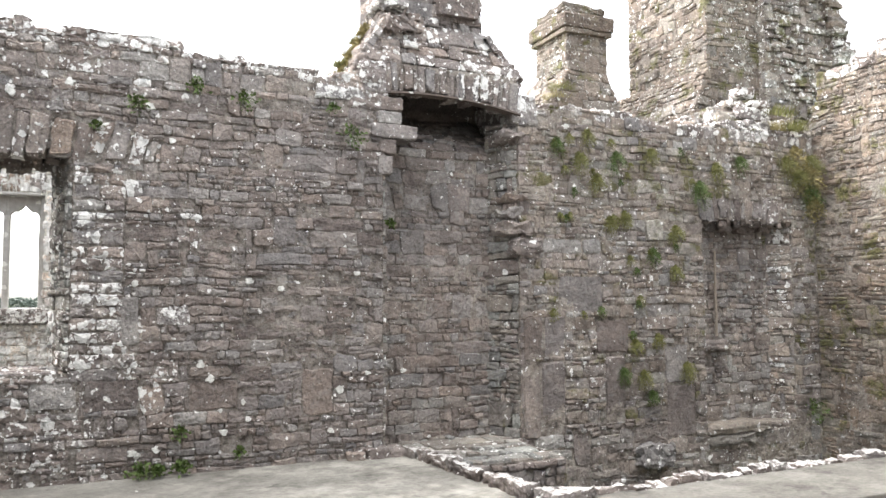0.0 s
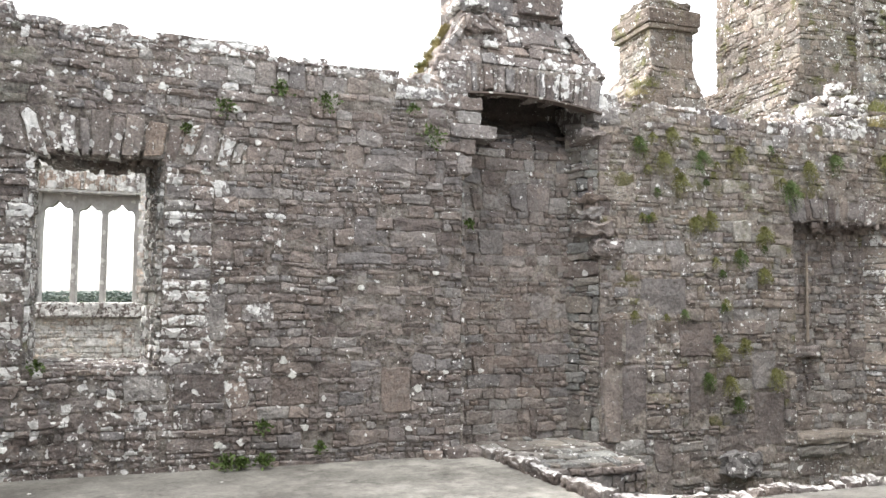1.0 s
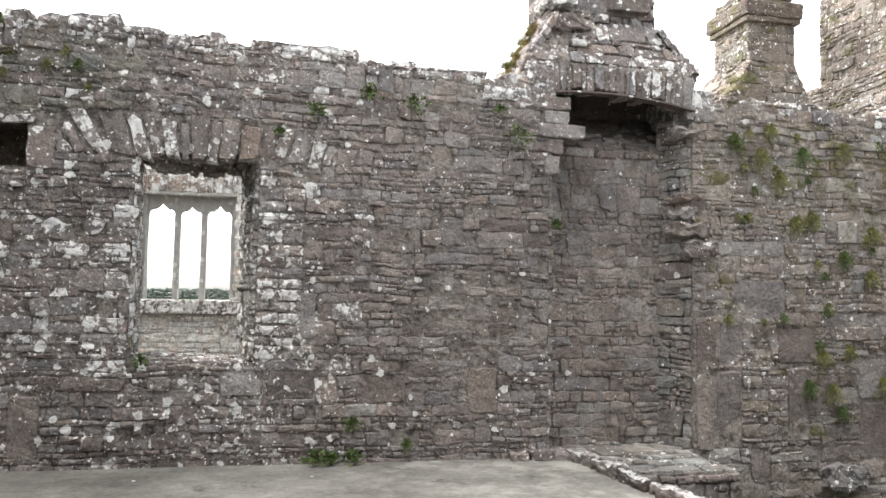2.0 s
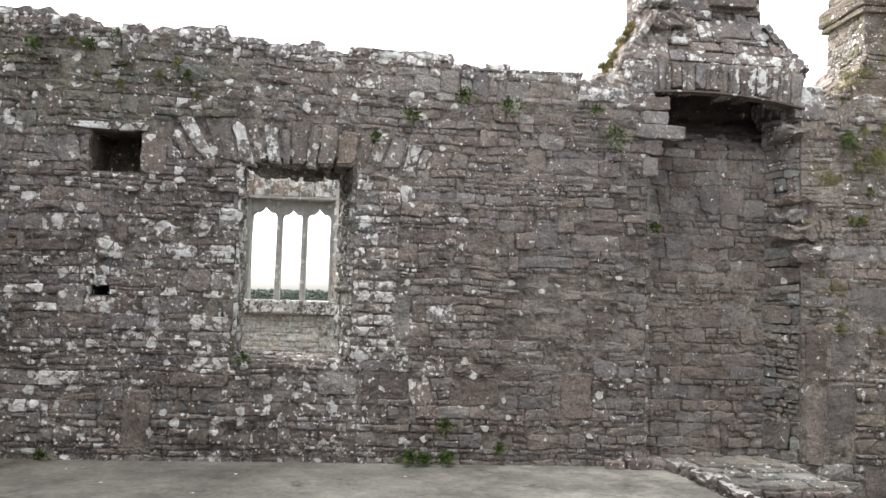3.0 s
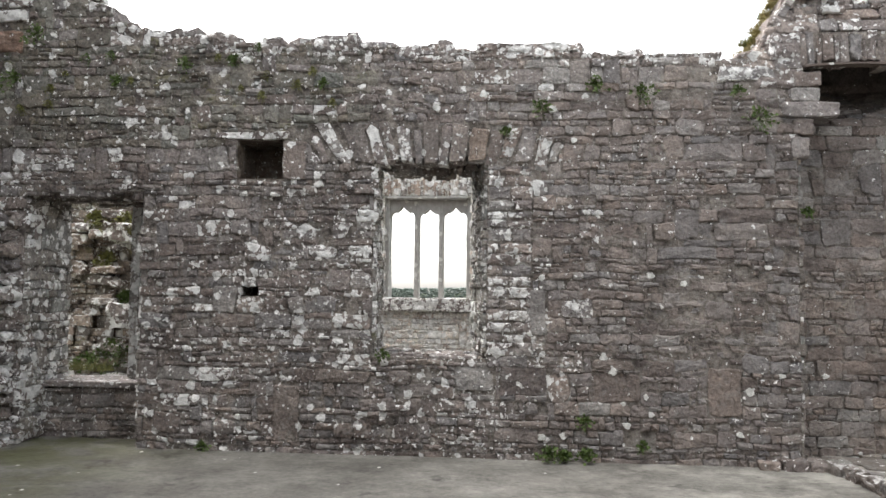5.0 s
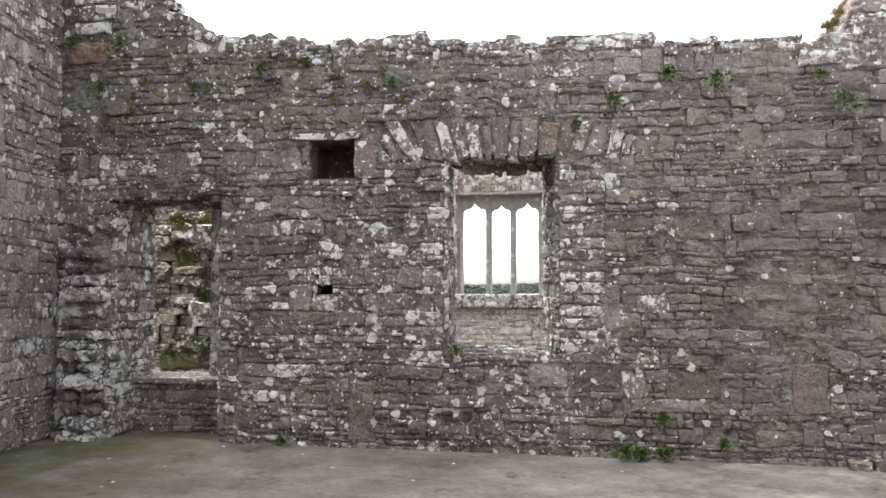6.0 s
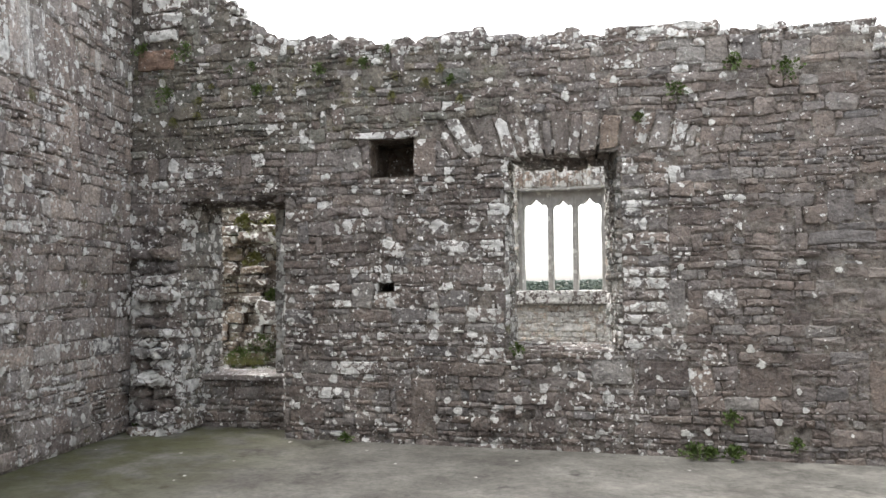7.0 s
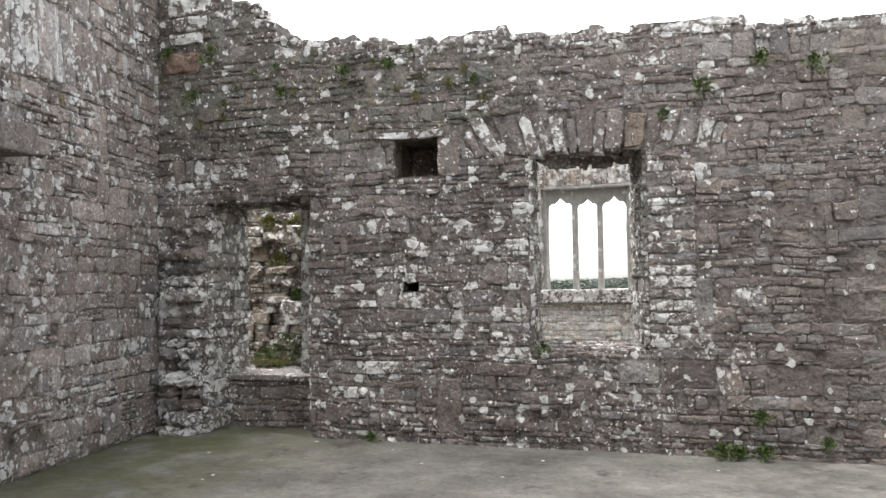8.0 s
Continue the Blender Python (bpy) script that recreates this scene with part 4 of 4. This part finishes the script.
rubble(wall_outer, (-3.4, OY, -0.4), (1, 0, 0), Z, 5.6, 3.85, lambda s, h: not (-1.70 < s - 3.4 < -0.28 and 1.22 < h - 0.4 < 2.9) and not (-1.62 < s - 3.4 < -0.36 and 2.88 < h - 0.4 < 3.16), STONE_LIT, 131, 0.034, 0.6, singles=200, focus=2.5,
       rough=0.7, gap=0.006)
window_1 = new("window_1")
tagged(window_1, "three-light stone window with cusped heads and no glass", "window", kind="structure")


def head(x):
    """Lower edge of a cusped ogee light head, in widths of the light; x from -1 to 1 across it."""
    a = abs(x)
    if a > 0.50:
        return 0.25 * math.sqrt(max(0.0, 1 - ((a - 0.50) / 0.50) ** 2)) - 0.035 * max(0.0, 1 - (a - 0.50) / 0.10)
    return 0.215 + 0.10 * math.sqrt(1 - a / 0.50) + 0.17 * (1 - a / 0.50) ** 2.2


LIGHTS = [(-1.535, -1.18), (-1.115, -0.83), (-0.765, -0.435)]
ZS, ZT = 2.585, 2.90
bm = bmesh.new()
cols = [(-1.64, ZS), (-1.54, ZS)]
for a, b in LIGHTS:
    for k in range(33):
        q = -1 + 2 * k / 32
        cols.append((a + (b - a) * k / 32, ZS + (b - a) * max(0.0, head(q))))
cols += [(-0.33, ZS)]
front = [(bm.verts.new((x, OY + 0.14, z)), bm.verts.new((x, OY + 0.14, ZT))) for x, z in cols]
rear = [(bm.verts.new((x, OY + 0.30, z)), bm.verts.new((x, OY + 0.30, ZT))) for x, z in cols]
for k in range(len(cols) - 1):
    bm.faces.new((front[k][0], front[k + 1][0], front[k + 1][1], front[k][1]))
    bm.faces.new((rear[k][0], rear[k][1], rear[k + 1][1], rear[k + 1][0]))
    bm.faces.new((front[k][0], rear[k][0], rear[k + 1][0], front[k + 1][0]))
    bm.faces.new((front[k][1], front[k + 1][1], rear[k + 1][1], rear[k][1]))
part("tracery", bm, ASHLAR, window_1, "cusped stone tracery heads")
for x in (-1.148, -0.798):
    part("mullion", box_bm((x - 0.036, OY + 0.12, 1.40), (x + 0.036, OY + 0.32, ZS + 0.02), 0.024), ASHLAR, window_1)
    part("mullion_head", box_bm((x - 0.014, OY + 0.125, ZS + 0.02), (x + 0.014, OY + 0.2, 2.88), 0.006), ASHLAR, window_1)
for x in (-1.60, -0.37):
    part("window_jamb", rough_box((x - 0.06, OY + 0.10, 1.40), (x + 0.06, OY + 0.36, 2.88), 4, 0.012, 0.014, x), ASHLAR, window_1)
part("drip_mould", box_bm((-1.56, OY + 0.0, 2.845), (-0.42, OY + 0.16, 2.885), 0.014), ASHLAR, window_1)
part("window_sill", rough_box((-1.72, OY - 0.07, 1.25), (-0.24, OY + 0.5, 1.435), 6, 0.014, 0.022, 7), STONE_WHITE, window_1, "thick sill with white lichen")
rng = random.Random(133)
x = -1.62
while x < -0.38:
    w = rng.uniform(0.035, 0.085)
    cut_stone(window_1, "head_stone", [(x + 0.003, 2.89), (x + w - 0.003, 2.89), (x + w - 0.003, 3.14 + rng.uniform(-0.04, 0.02)), (x + 0.003, 3.14 + rng.uniform(-0.04, 0.02))], (0, OY, 0), (1, 0, 0), Z,
              rng.choice([STONE_TOP, STONE_TOP, STONE_EAST]), int(x * 1000) + 9000, 0.006, 0.1, rng.uniform(-0.01, 0.01))
    x += w
for k in range(13):
    z = 1.46 + k * 0.108
    for x in (-1.68, -0.29):
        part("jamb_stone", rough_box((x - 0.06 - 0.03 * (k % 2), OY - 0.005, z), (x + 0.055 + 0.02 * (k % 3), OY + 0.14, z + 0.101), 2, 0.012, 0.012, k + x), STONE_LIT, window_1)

# ---- beyond the west opening: broken rubble ----
ruin = wall_body("ruined_wall", (-8.0, 8.75), (-3.4, 8.75), -3.0, lambda s: 2.9, 0.5, label="broken brown rubble face overgrown with grass", material=MORTAR_EARTH)
rubble(ruin, (-7.0, 8.42, -0.6), (1, 0, 0), (0, 0.10, 1), 3.6, 3.4, lambda s, h: True, STONE_EARTH, 141, 0.038, 1.0, singles=200, focus=2.3, rough=5.0)
rng = random.Random(143)
for k in range(60):
    x, z = rng.uniform(-6.4, -4.1), rng.uniform(0.2, 2.75)
    w, h, y = rng.uniform(0.14, 0.42), rng.uniform(0.05, 0.13), 8.42 + 0.1 * z
    part("jutting_stone", rough_box((x, y - rng.uniform(0.04, 0.2), z), (x + w, y + 0.15, z + h), 3, 0.03, 0.022, k + 500), rng.choice([STONE_EARTH, STONE_EARTH, STONE_KERB]), ruin)
part("tumbled_block", rough_box((-4.86, 8.0, 1.04), (-4.56, 8.5, 1.32), 3, 0.05, 0.03, 3), STONE_KERB, ruin)
part("tumbled_block", rough_box((-4.95, 8.05, 2.12), (-4.62, 8.7, 2.36), 3, 0.05, 0.03, 5), STONE_WHITE, ruin)
part("tumbled_block", rough_box((-5.6, 7.8, 0.1), (-4.3, 8.45, 0.40), 4, 0.08, 0.04, 6), STONE_EARTH, ruin)

# ---- chimney and tower behind ----
far_chimney = new("far_chimney")
tagged(far_chimney, "square lichened stone chimney with moulded cap behind the wall", "chimney")
part("core", box_bm((7.745, 10.015, 0.0), (8.60, 11.0, 6.5)), MORTAR, far_chimney)
rubble(far_chimney, (7.73, 10.0, 3.6), (1, 0, 0), Z, 0.88, 2.7, lambda s, h: True, STONE_FAR, 151, 0.048, 1.0, singles=120, focus=0.4)
rubble(far_chimney, (7.73, 11.04, 3.6), (0, -1, 0), Z, 1.04, 2.7, lambda s, h: True, STONE_FAR, 152, 0.048, 1.0)
bm = bmesh.new()
q = [[bm.verts.new(p) for p in ((a, c, z), (b, c, z), (b, d, z), (a, d, z))] for a, b, c, d, z in ((7.45, 8.75, 9.9, 11.3, 3.0), (7.45, 8.75, 9.9, 11.3, 5.0), (7.74, 8.60, 10.02, 11.04, 5.55))]
for r0, r1 in zip(q, q[1:]):
    for i in range(4):
        bm.faces.new((r0[i], r0[(i + 1) % 4], r1[(i + 1) % 4], r1[i]))
shoulder = part("shoulder", bm, MORTAR, far_chimney, "sloping mossy shoulder")
rubble(shoulder, (7.42, 11.3, 3.6), (0, -1, 0), Z, 1.4, 1.4, lambda s, h: True, STONE_FAR, 155, 0.05)
rubble(shoulder, (7.42, 11.3, 5.0), (0, -1, 0), (0.29, 0, 0.55), 1.4, 0.62, lambda s, h: True, STONE_FAR, 156, 0.05)
rubble(far_chimney, (7.45, 9.86, 3.6), (1, 0, 0), Z, 1.3, 1.42, lambda s, h: True, STONE_FAR, 153, 0.06)
rubble(far_chimney, (7.45, 9.88, 5.02), (1, 0, 0), (0, 0.25, 1), 1.3, 0.55, lambda s, h: inside([(0, 0), (1.3, 0), (1.14, 0.55), (0.3, 0.55)], s, h), STONE_FAR, 154, 0.06)
part("cap_moulding", rough_box((7.66, 9.93, 6.22), (8.66, 11.1, 6.30), 3, 0.012, 0.02, 1), STONE_FAR, far_chimney)
part("cap", rough_box((7.62, 9.89, 6.30), (8.70, 11.14, 6.58), 4, 0.02, 0.05, 2), STONE_FAR, far_chimney, "worn moulded cap stone")
part("cap_top", rough_box((7.72, 9.98, 6.58), (8.58, 11.04, 6.78), 3, 0.06, 0.06, 3), STONE_FAR, far_chimney)

tower = new("tower")
tagged(tower, "tall square tower of lichened rubble behind the wall", "tower")
part("core", box_bm((9.545, 8.515, 0.0), (12.5, 10.55, 9.0)), MORTAR, tower)
rubble(tower, (9.53, 8.5, 3.4), (1, 0, 0), Z, 2.97, 5.5, lambda s, h: True, STONE_FAR, 161, 0.048, 1.2, singles=200, focus=0.5, rough=1.3)
rubble(tower, (9.53, 10.58, 3.4), (0, -1, 0), Z, 2.08, 5.5, lambda s, h: True, STONE_FAR, 162, 0.048, 1.2)
bm = bmesh.new()
q = [[bm.verts.new(p) for p in ((a, c, z), (b, c, z), (b, d, z), (a, d, z))] for a, b, c, d, z in ((9.24, 9.6, 8.54, 10.9, 3.0), (9.24, 9.6, 8.54, 10.9, 4.6), (9.55, 9.6, 8.54, 10.58, 5.4))]
for r0, r1 in zip(q, q[1:]):
    for i in range(4):
        bm.faces.new((r0[i], r0[(i + 1) % 4], r1[(i + 1) % 4], r1[i]))
batter = part("batter", bm, MORTAR, tower, "sloping base of the tower")
rubble(batter, (9.20, 10.9, 3.4), (0, -1, 0), Z, 2.4, 1.2, lambda s, h: True, STONE_FAR, 163, 0.05)
rubble(batter, (9.20, 10.9, 4.6), (0, -1, 0), (0.38, 0, 1), 2.4, 0.86, lambda s, h: True, STONE_FAR, 164, 0.05)
rubble(batter, (9.20, 8.5, 3.4), (1, 0, 0), Z, 0.4, 2.0, lambda s, h: h < 1.2 or s > (h - 1.2) * 0.4, STONE_FAR, 165, 0.05)

broken = [(10.7, 3.4), (12.95, 3.4), (12.9, 5.6), (12.75, 6.2), (12.45, 6.7), (12.2, 7.2), (11.9, 8.4), (10.7, 8.6)]
bm = bmesh.new()
near = [bm.verts.new((x, 8.36, z)) for x, z in broken]
rear = [bm.verts.new((x, 9.6, z)) for x, z in broken]
bm.faces.new(near)
bm.faces.new(list(reversed(rear)))
for i in range(len(broken)):
    bm.faces.new((near[i], rear[i], rear[i - 1], near[i - 1]))
stub = part("broken_buttress", bm, MORTAR, tower, "ragged broken masonry against the tower")
rubble(stub, (10.68, 8.32, 3.4), (1, 0, 0), Z, 2.3, 5.1, lambda s, h: inside(broken, s + 10.68, h + 3.4), STONE_FAR, 167, 0.05, 1.0, rough=4.0, choose=lambda s, h, r: r.choice([STONE_FAR, STONE_MOSS, STONE]))
rng = random.Random(169)
for k in range(34):
    q = k / 33
    x, z = 12.9 - 0.9 * q ** 1.6 + rng.uniform(-0.12, 0.06), 4.6 + 3.4 * q
    part("edge_stone", rough_box((x - 0.3, 8.3 - rng.uniform(0, 0.12), z), (x + rng.uniform(0, 0.12), 8.9, z + rng.uniform(0.09, 0.2)), 2, 0.04, 0.03, k + 560), rng.choice([STONE_FAR, STONE_PALE, STONE_MOSS]), stub)

# rubble heap on the wall's top by the east corner
heap = new("rubble_heap")
tagged(heap, "heap of loose lichened stones on the broken wall top", "rubble")
rng = random.Random(171)
for k in range(120):
    x, y = rng.uniform(7.0, 9.3), rng.uniform(6.2, 7.0)
    rise = max(0.05, 0.80 * (1 - abs(x - 8.2) / 1.3)) * (0.4 + 0.6 * min(1, (y - 6.1) / 0.4))
    z = 3.58 + rng.uniform(0.0, 1.0) * rise
    w, d, h = rng.uniform(0.12, 0.36), rng.uniform(0.15, 0.3), rng.uniform(0.07, 0.16)
    bm = rough_box((-w / 2, -d / 2, -h / 2), (w / 2, d / 2, h / 2), 2, 0.03, 0.03, k)
    bmesh.ops.transform(bm, matrix=Matrix.Translation((x, y, z)) @ Euler((rng.gauss(0, 0.15), rng.gauss(0, 0.15), rng.uniform(0, 3))).to_matrix().to_4x4(), verts=bm.verts[:])
    part("heap_stone", bm, rng.choice([STONE_PALE, STONE_KERB, STONE_MOSS, STONE_FAR]), heap)

# ---- ground and distance ----
gm = bmesh.new()
bmesh.ops.create_grid(gm, x_segments=8, y_segments=8, size=3500)
ground = part("ground", gm, GRASS, None)
ground.location.z = -3.3
tagged(ground, "flat green fields reaching the horizon", "ground", kind="structure")
rng = random.Random(181)
vs, fs = [], []
for k in range(7000):
    x = rng.uniform(-330, 120)
    tall = 8.0 + 1.6 * noise.noise(Vector((x * 0.03, 0, 0))) + 0.9 * noise.noise(Vector((x * 0.12, 3, 0)))
    y, z = 640 + rng.uniform(-15, 15), -3.3 + tall * rng.uniform(0.05, 1.0)
    r = rng.uniform(0.6, 1.4)
    base = len(vs)
    for i in range(6):
        d = Vector([(1, 0, 0), (-1, 0, 0), (0, 1, 0), (0, -1, 0), (0, 0, 1), (0, 0, -1)][i]) * r * rng.uniform(0.6, 1.2)
        vs.append((x + d.x, y + d.y, z + d.z))
    fs += [tuple(base + q for q in f) for f in ((0, 2, 4), (2, 1, 4), (1, 3, 4), (3, 0, 4), (2, 0, 5), (1, 2, 5), (3, 1, 5), (0, 3, 5))]
tagged(new("far_woods", mesh_from("far_woods", vs, fs, TREES)), "low line of distant trees on the horizon, green paled with painted haze", "trees", kind="stuff")

# ---- plants ----


def sprig(name, place, out, n, size, spread, material, seed, droop=0.4, label="", category="plant"):
    """A tuft of small folded leaves on thin stems that springs from a crack."""
    rng = random.Random(seed)
    out = Vector(out).normalized()
    side = out.cross(Vector(Z)).normalized() if abs(out.z) < 0.9 else Vector((1, 0, 0))
    up = side.cross(out)
    vs, fs = [Vector((0, 0, 0))], []
    for k in range(n):
        a = rng.uniform(0, 2 * math.pi)
        d = (out * rng.uniform(0.25, 1.0) + side * math.cos(a) * rng.uniform(0.2, 1.0) + up * math.sin(a) * rng.uniform(0.2, 0.9)).normalized()
        reach = spread * rng.uniform(0.15, 1.0)
        p = d * reach + Vector((0, 0, -droop * reach * reach / max(spread, 0.01)))
        q = Vector((rng.gauss(0, 1), rng.gauss(0, 1), rng.gauss(0, 1))).normalized()
        t = (d + 0.6 * q).normalized()
        s = t.cross(q).normalized()
        l = size * rng.uniform(0.6, 1.4)
        w = l * 0.36
        base = len(vs)
        fold = t.cross(s) * w * 0.4
        vs += [p - t * l * 0.5, p + s * w + fold, p + t * l * 0.5, p - s * w + fold, p - t * l * 0.05]
        fs += [(base, base + 1, base + 4), (base + 1, base + 2, base + 4), (base + 2, base + 3, base + 4), (base + 3, base, base + 4)]
        vs.append(p - t * l * 0.5 + Vector((0.0015, 0, 0.0015)))
        fs.append((0, base, len(vs) - 1))
    ob = new(name, mesh_from(name, vs, fs, material))
    ob.location = place
    return tagged(ob, label, category, "wall plants")


def blades(name, place, n, tall, spread, material, seed, lean=(0, 0, 0), label=""):
    rng = random.Random(seed)
    vs, fs = [], []
    for k in range(n):
        a = rng.uniform(0, 6.3)
        r = spread * math.sqrt(rng.random())
        p = Vector((math.cos(a) * r, math.sin(a) * r * 0.6, 0))
        d = Vector((rng.gauss(0, 0.35), rng.gauss(0, 0.35), 1)) + Vector(lean)
        h = tall * rng.uniform(0.5, 1.2)
        s = Vector((math.cos(a + 1), math.sin(a + 1), 0)) * 0.004
        base = len(vs)
        for f in (0, 0.5, 1.0):
            c = p + d * h * f + Vector((d.x, d.y, -0.6)) * h * 0.35 * f * f
            vs += [c - s * (1 - 0.9 * f), c + s * (1 - 0.9 * f)]
        fs += [(base, base + 1, base + 3, base + 2), (base + 2, base + 3, base + 5, base + 4)]
    ob = new(name, mesh_from(name, vs, fs, material))
    ob.location = place
    return tagged(ob, label, "grass", "wall plants")


FERNS = [(2.49, 3.18, 0.16), (1.0, 3.50, 0.12), (1.44, 3.43, 0.14), (0.50, 3.29, 0.12), (0.17, 3.06, 0.07), (-4.78, 3.64, 0.14), (-5.10, 4.15, 0.12), (-4.56, 4.09, 0.16), (-3.7, 3.61, 0.08),
         (-0.98, 0.95, 0.08), (1.43, 0.16, 0.08), (0.91, 0.38, 0.09), (-2.71, 0.04, 0.08), (-5.1, 0.04, 0.09), (-2.49, 3.80, 0.09), (-2.99, 3.76, 0.10), (8.75, 0.12, 0.22), (-1.6, 3.55, 0.07), (2.9, 2.3, 0.07), (2.3, 3.42, 0.08)]
for k, (x, z, r) in enumerate(FERNS):
    sprig("fern", (x, 5.99, z), (0, -1, 0.1), int(40 + 330 * r), 0.036, r * 1.15, LEAF, 700 + k, 0.5, "small green fern growing from a wall joint", "fern")
for k, (x, r) in enumerate([(0.60, 0.15), (0.92, 0.12), (0.72, 0.09)]):
    sprig("weed", (x, 5.93, 0.03), (0, -0.6, 0.8), 120, 0.038, r, LEAF, 740 + k, 0.3, "leafy green weed at the foot of the wall", "weed")
HANGING = [(4.88, 3.32, 0.12), (5.18, 3.18, 0.15), (5.41, 2.94, 0.14), (5.69, 3.22, 0.15), (5.80, 2.53, 0.12), (5.59, 2.46, 0.12), (6.20, 2.11, 0.12), (6.53, 1.91, 0.12), (6.54, 2.39, 0.14), (6.91, 2.93, 0.18),
           (7.20, 3.19, 0.14), (5.92, 1.05, 0.12), (5.75, 0.73, 0.12), (6.03, 0.69, 0.13), (6.67, 0.76, 0.14), (6.15, 0.45, 0.10), (6.25, 1.11, 0.11), (8.4, 3.35, 0.2), (8.8, 3.0, 0.22), (8.82, 3.4, 0.24), (8.6, 3.2, 0.2),
           (7.6, 3.3, 0.14), (5.3, 3.45, 0.12), (6.2, 3.3, 0.13)]
for k, (x, z, r) in enumerate(HANGING):
    sprig("moss_tuft", (x, 5.99, z), (0, -0.7, -0.5), int(160 + 1700 * r), 0.017, r * 1.1, MOSS if k % 3 else LEAF, 800 + k, 0.9, "yellow-green moss tuft hanging on the stones", "moss")["kind"] = "stuff"
rng = random.Random(77)
for k in range(44):
    if k < 28:
        x, z, r = rng.uniform(4.8, 7.0), rng.triangular(0.6, 3.5, 3.2), rng.uniform(0.045, 0.085)
    else:
        x, z, r = rng.uniform(-4.9, -1.4), rng.uniform(3.35, 3.95), rng.uniform(0.035, 0.07)
    sprig("moss_tuft", (x, 5.99, z), (0, -0.6, -0.6), int(80 + 900 * r), 0.015, r * 1.1, MOSS if rng.random() < 0.7 else LEAF, 1800 + k, 0.9, "small wisp of moss in a wall joint", "moss")["kind"] = "stuff"
for k, (x, y, z, r) in enumerate([(8.6, 6.0, 3.72, 0.25), (8.3, 6.05, 3.7, 0.2), (8.7, 6.3, 4.0, 0.3), (2.50, 6.8, 3.74, 0.1), (2.57, 6.8, 3.9, 0.09), (2.66, 6.8, 4.06, 0.08), (2.74, 6.8, 4.2, 0.07), (2.48, 6.45, 3.86, 0.1), (2.53, 6.45, 3.98, 0.1), (2.64, 6.5, 4.12, 0.1), (2.73, 6.5, 4.26, 0.1), (2.82, 6.5, 4.4, 0.09), (7.55, 9.95, 5.15, 0.3), (7.5, 10.0, 5.0, 0.3), (-4.75, 8.2, 2.2, 0.25), (-4.4, 8.2, 1.9, 0.2), (-5.0, 8.0, 0.5, 0.3)]):
    blades("grass_tuft", (x, y, z), 260, min(0.16, 0.9 * r), r, STRAW if k % 2 else MOSS, 860 + k, (0, -0.3, 0), "tuft of dry yellow-green grass on broken masonry")
for k, (x, z, r) in enumerate([(8.8, 3.25, 0.26), (8.86, 2.85, 0.2), (8.55, 3.5, 0.2)]):
    sprig("dry_moss", (x, 5.98, z), (0, -0.6, -0.6), 420, 0.03, r, STRAW, 880 + k, 1.0, "withered yellow-brown moss in the wall corner", "moss")["kind"] = "stuff"
for k, (x, z, r) in enumerate([(-4.95, 0.75, 0.28), (-4.9, 2.45, 0.22), (-5.15, 1.95, 0.16), (-5.3, 0.6, 0.2), (-4.85, 1.45, 0.12), (-5.35, 2.5, 0.15)]):
    sprig("ivy", (x, 8.42 + 0.1 * z, z), (0, -1, 0.2), 300, 0.04, r * 1.2, MOSS if k in (1, 2, 5) else LEAF, 900 + k, 0.6, "trailing ivy on the broken rubble face", "ivy")
for k in range(8):
    sprig("dry_moss", (2.50 + 0.042 * k, 6.42, 3.84 + 0.085 * k), (-0.7, -0.5, 0.3), 220, 0.02, 0.085, STRAW, 930 + k, 0.5, "yellow-brown moss fringe on the chimney's sloping side", "moss")["kind"] = "stuff"
stick = bmesh.new()
bmesh.ops.create_cone(stick, cap_ends=True, segments=10, radius1=0.018, radius2=0.015, depth=1.08)
bmesh.ops.subdivide_edges(stick, edges=[e for e in stick.edges if abs(e.verts[0].co.z - e.verts[1].co.z) > 0.5], cuts=5)
for v in stick.verts:
    v.co.x += 0.01 * noise.noise(Vector((0, 0, v.co.z * 3)))
pole = part("wooden_pole", stick, WOOD, None)
pole.location = (7.385, 6.21, 1.58)
tagged(pole, "thin bleached wooden pole standing in the niche", "pole")
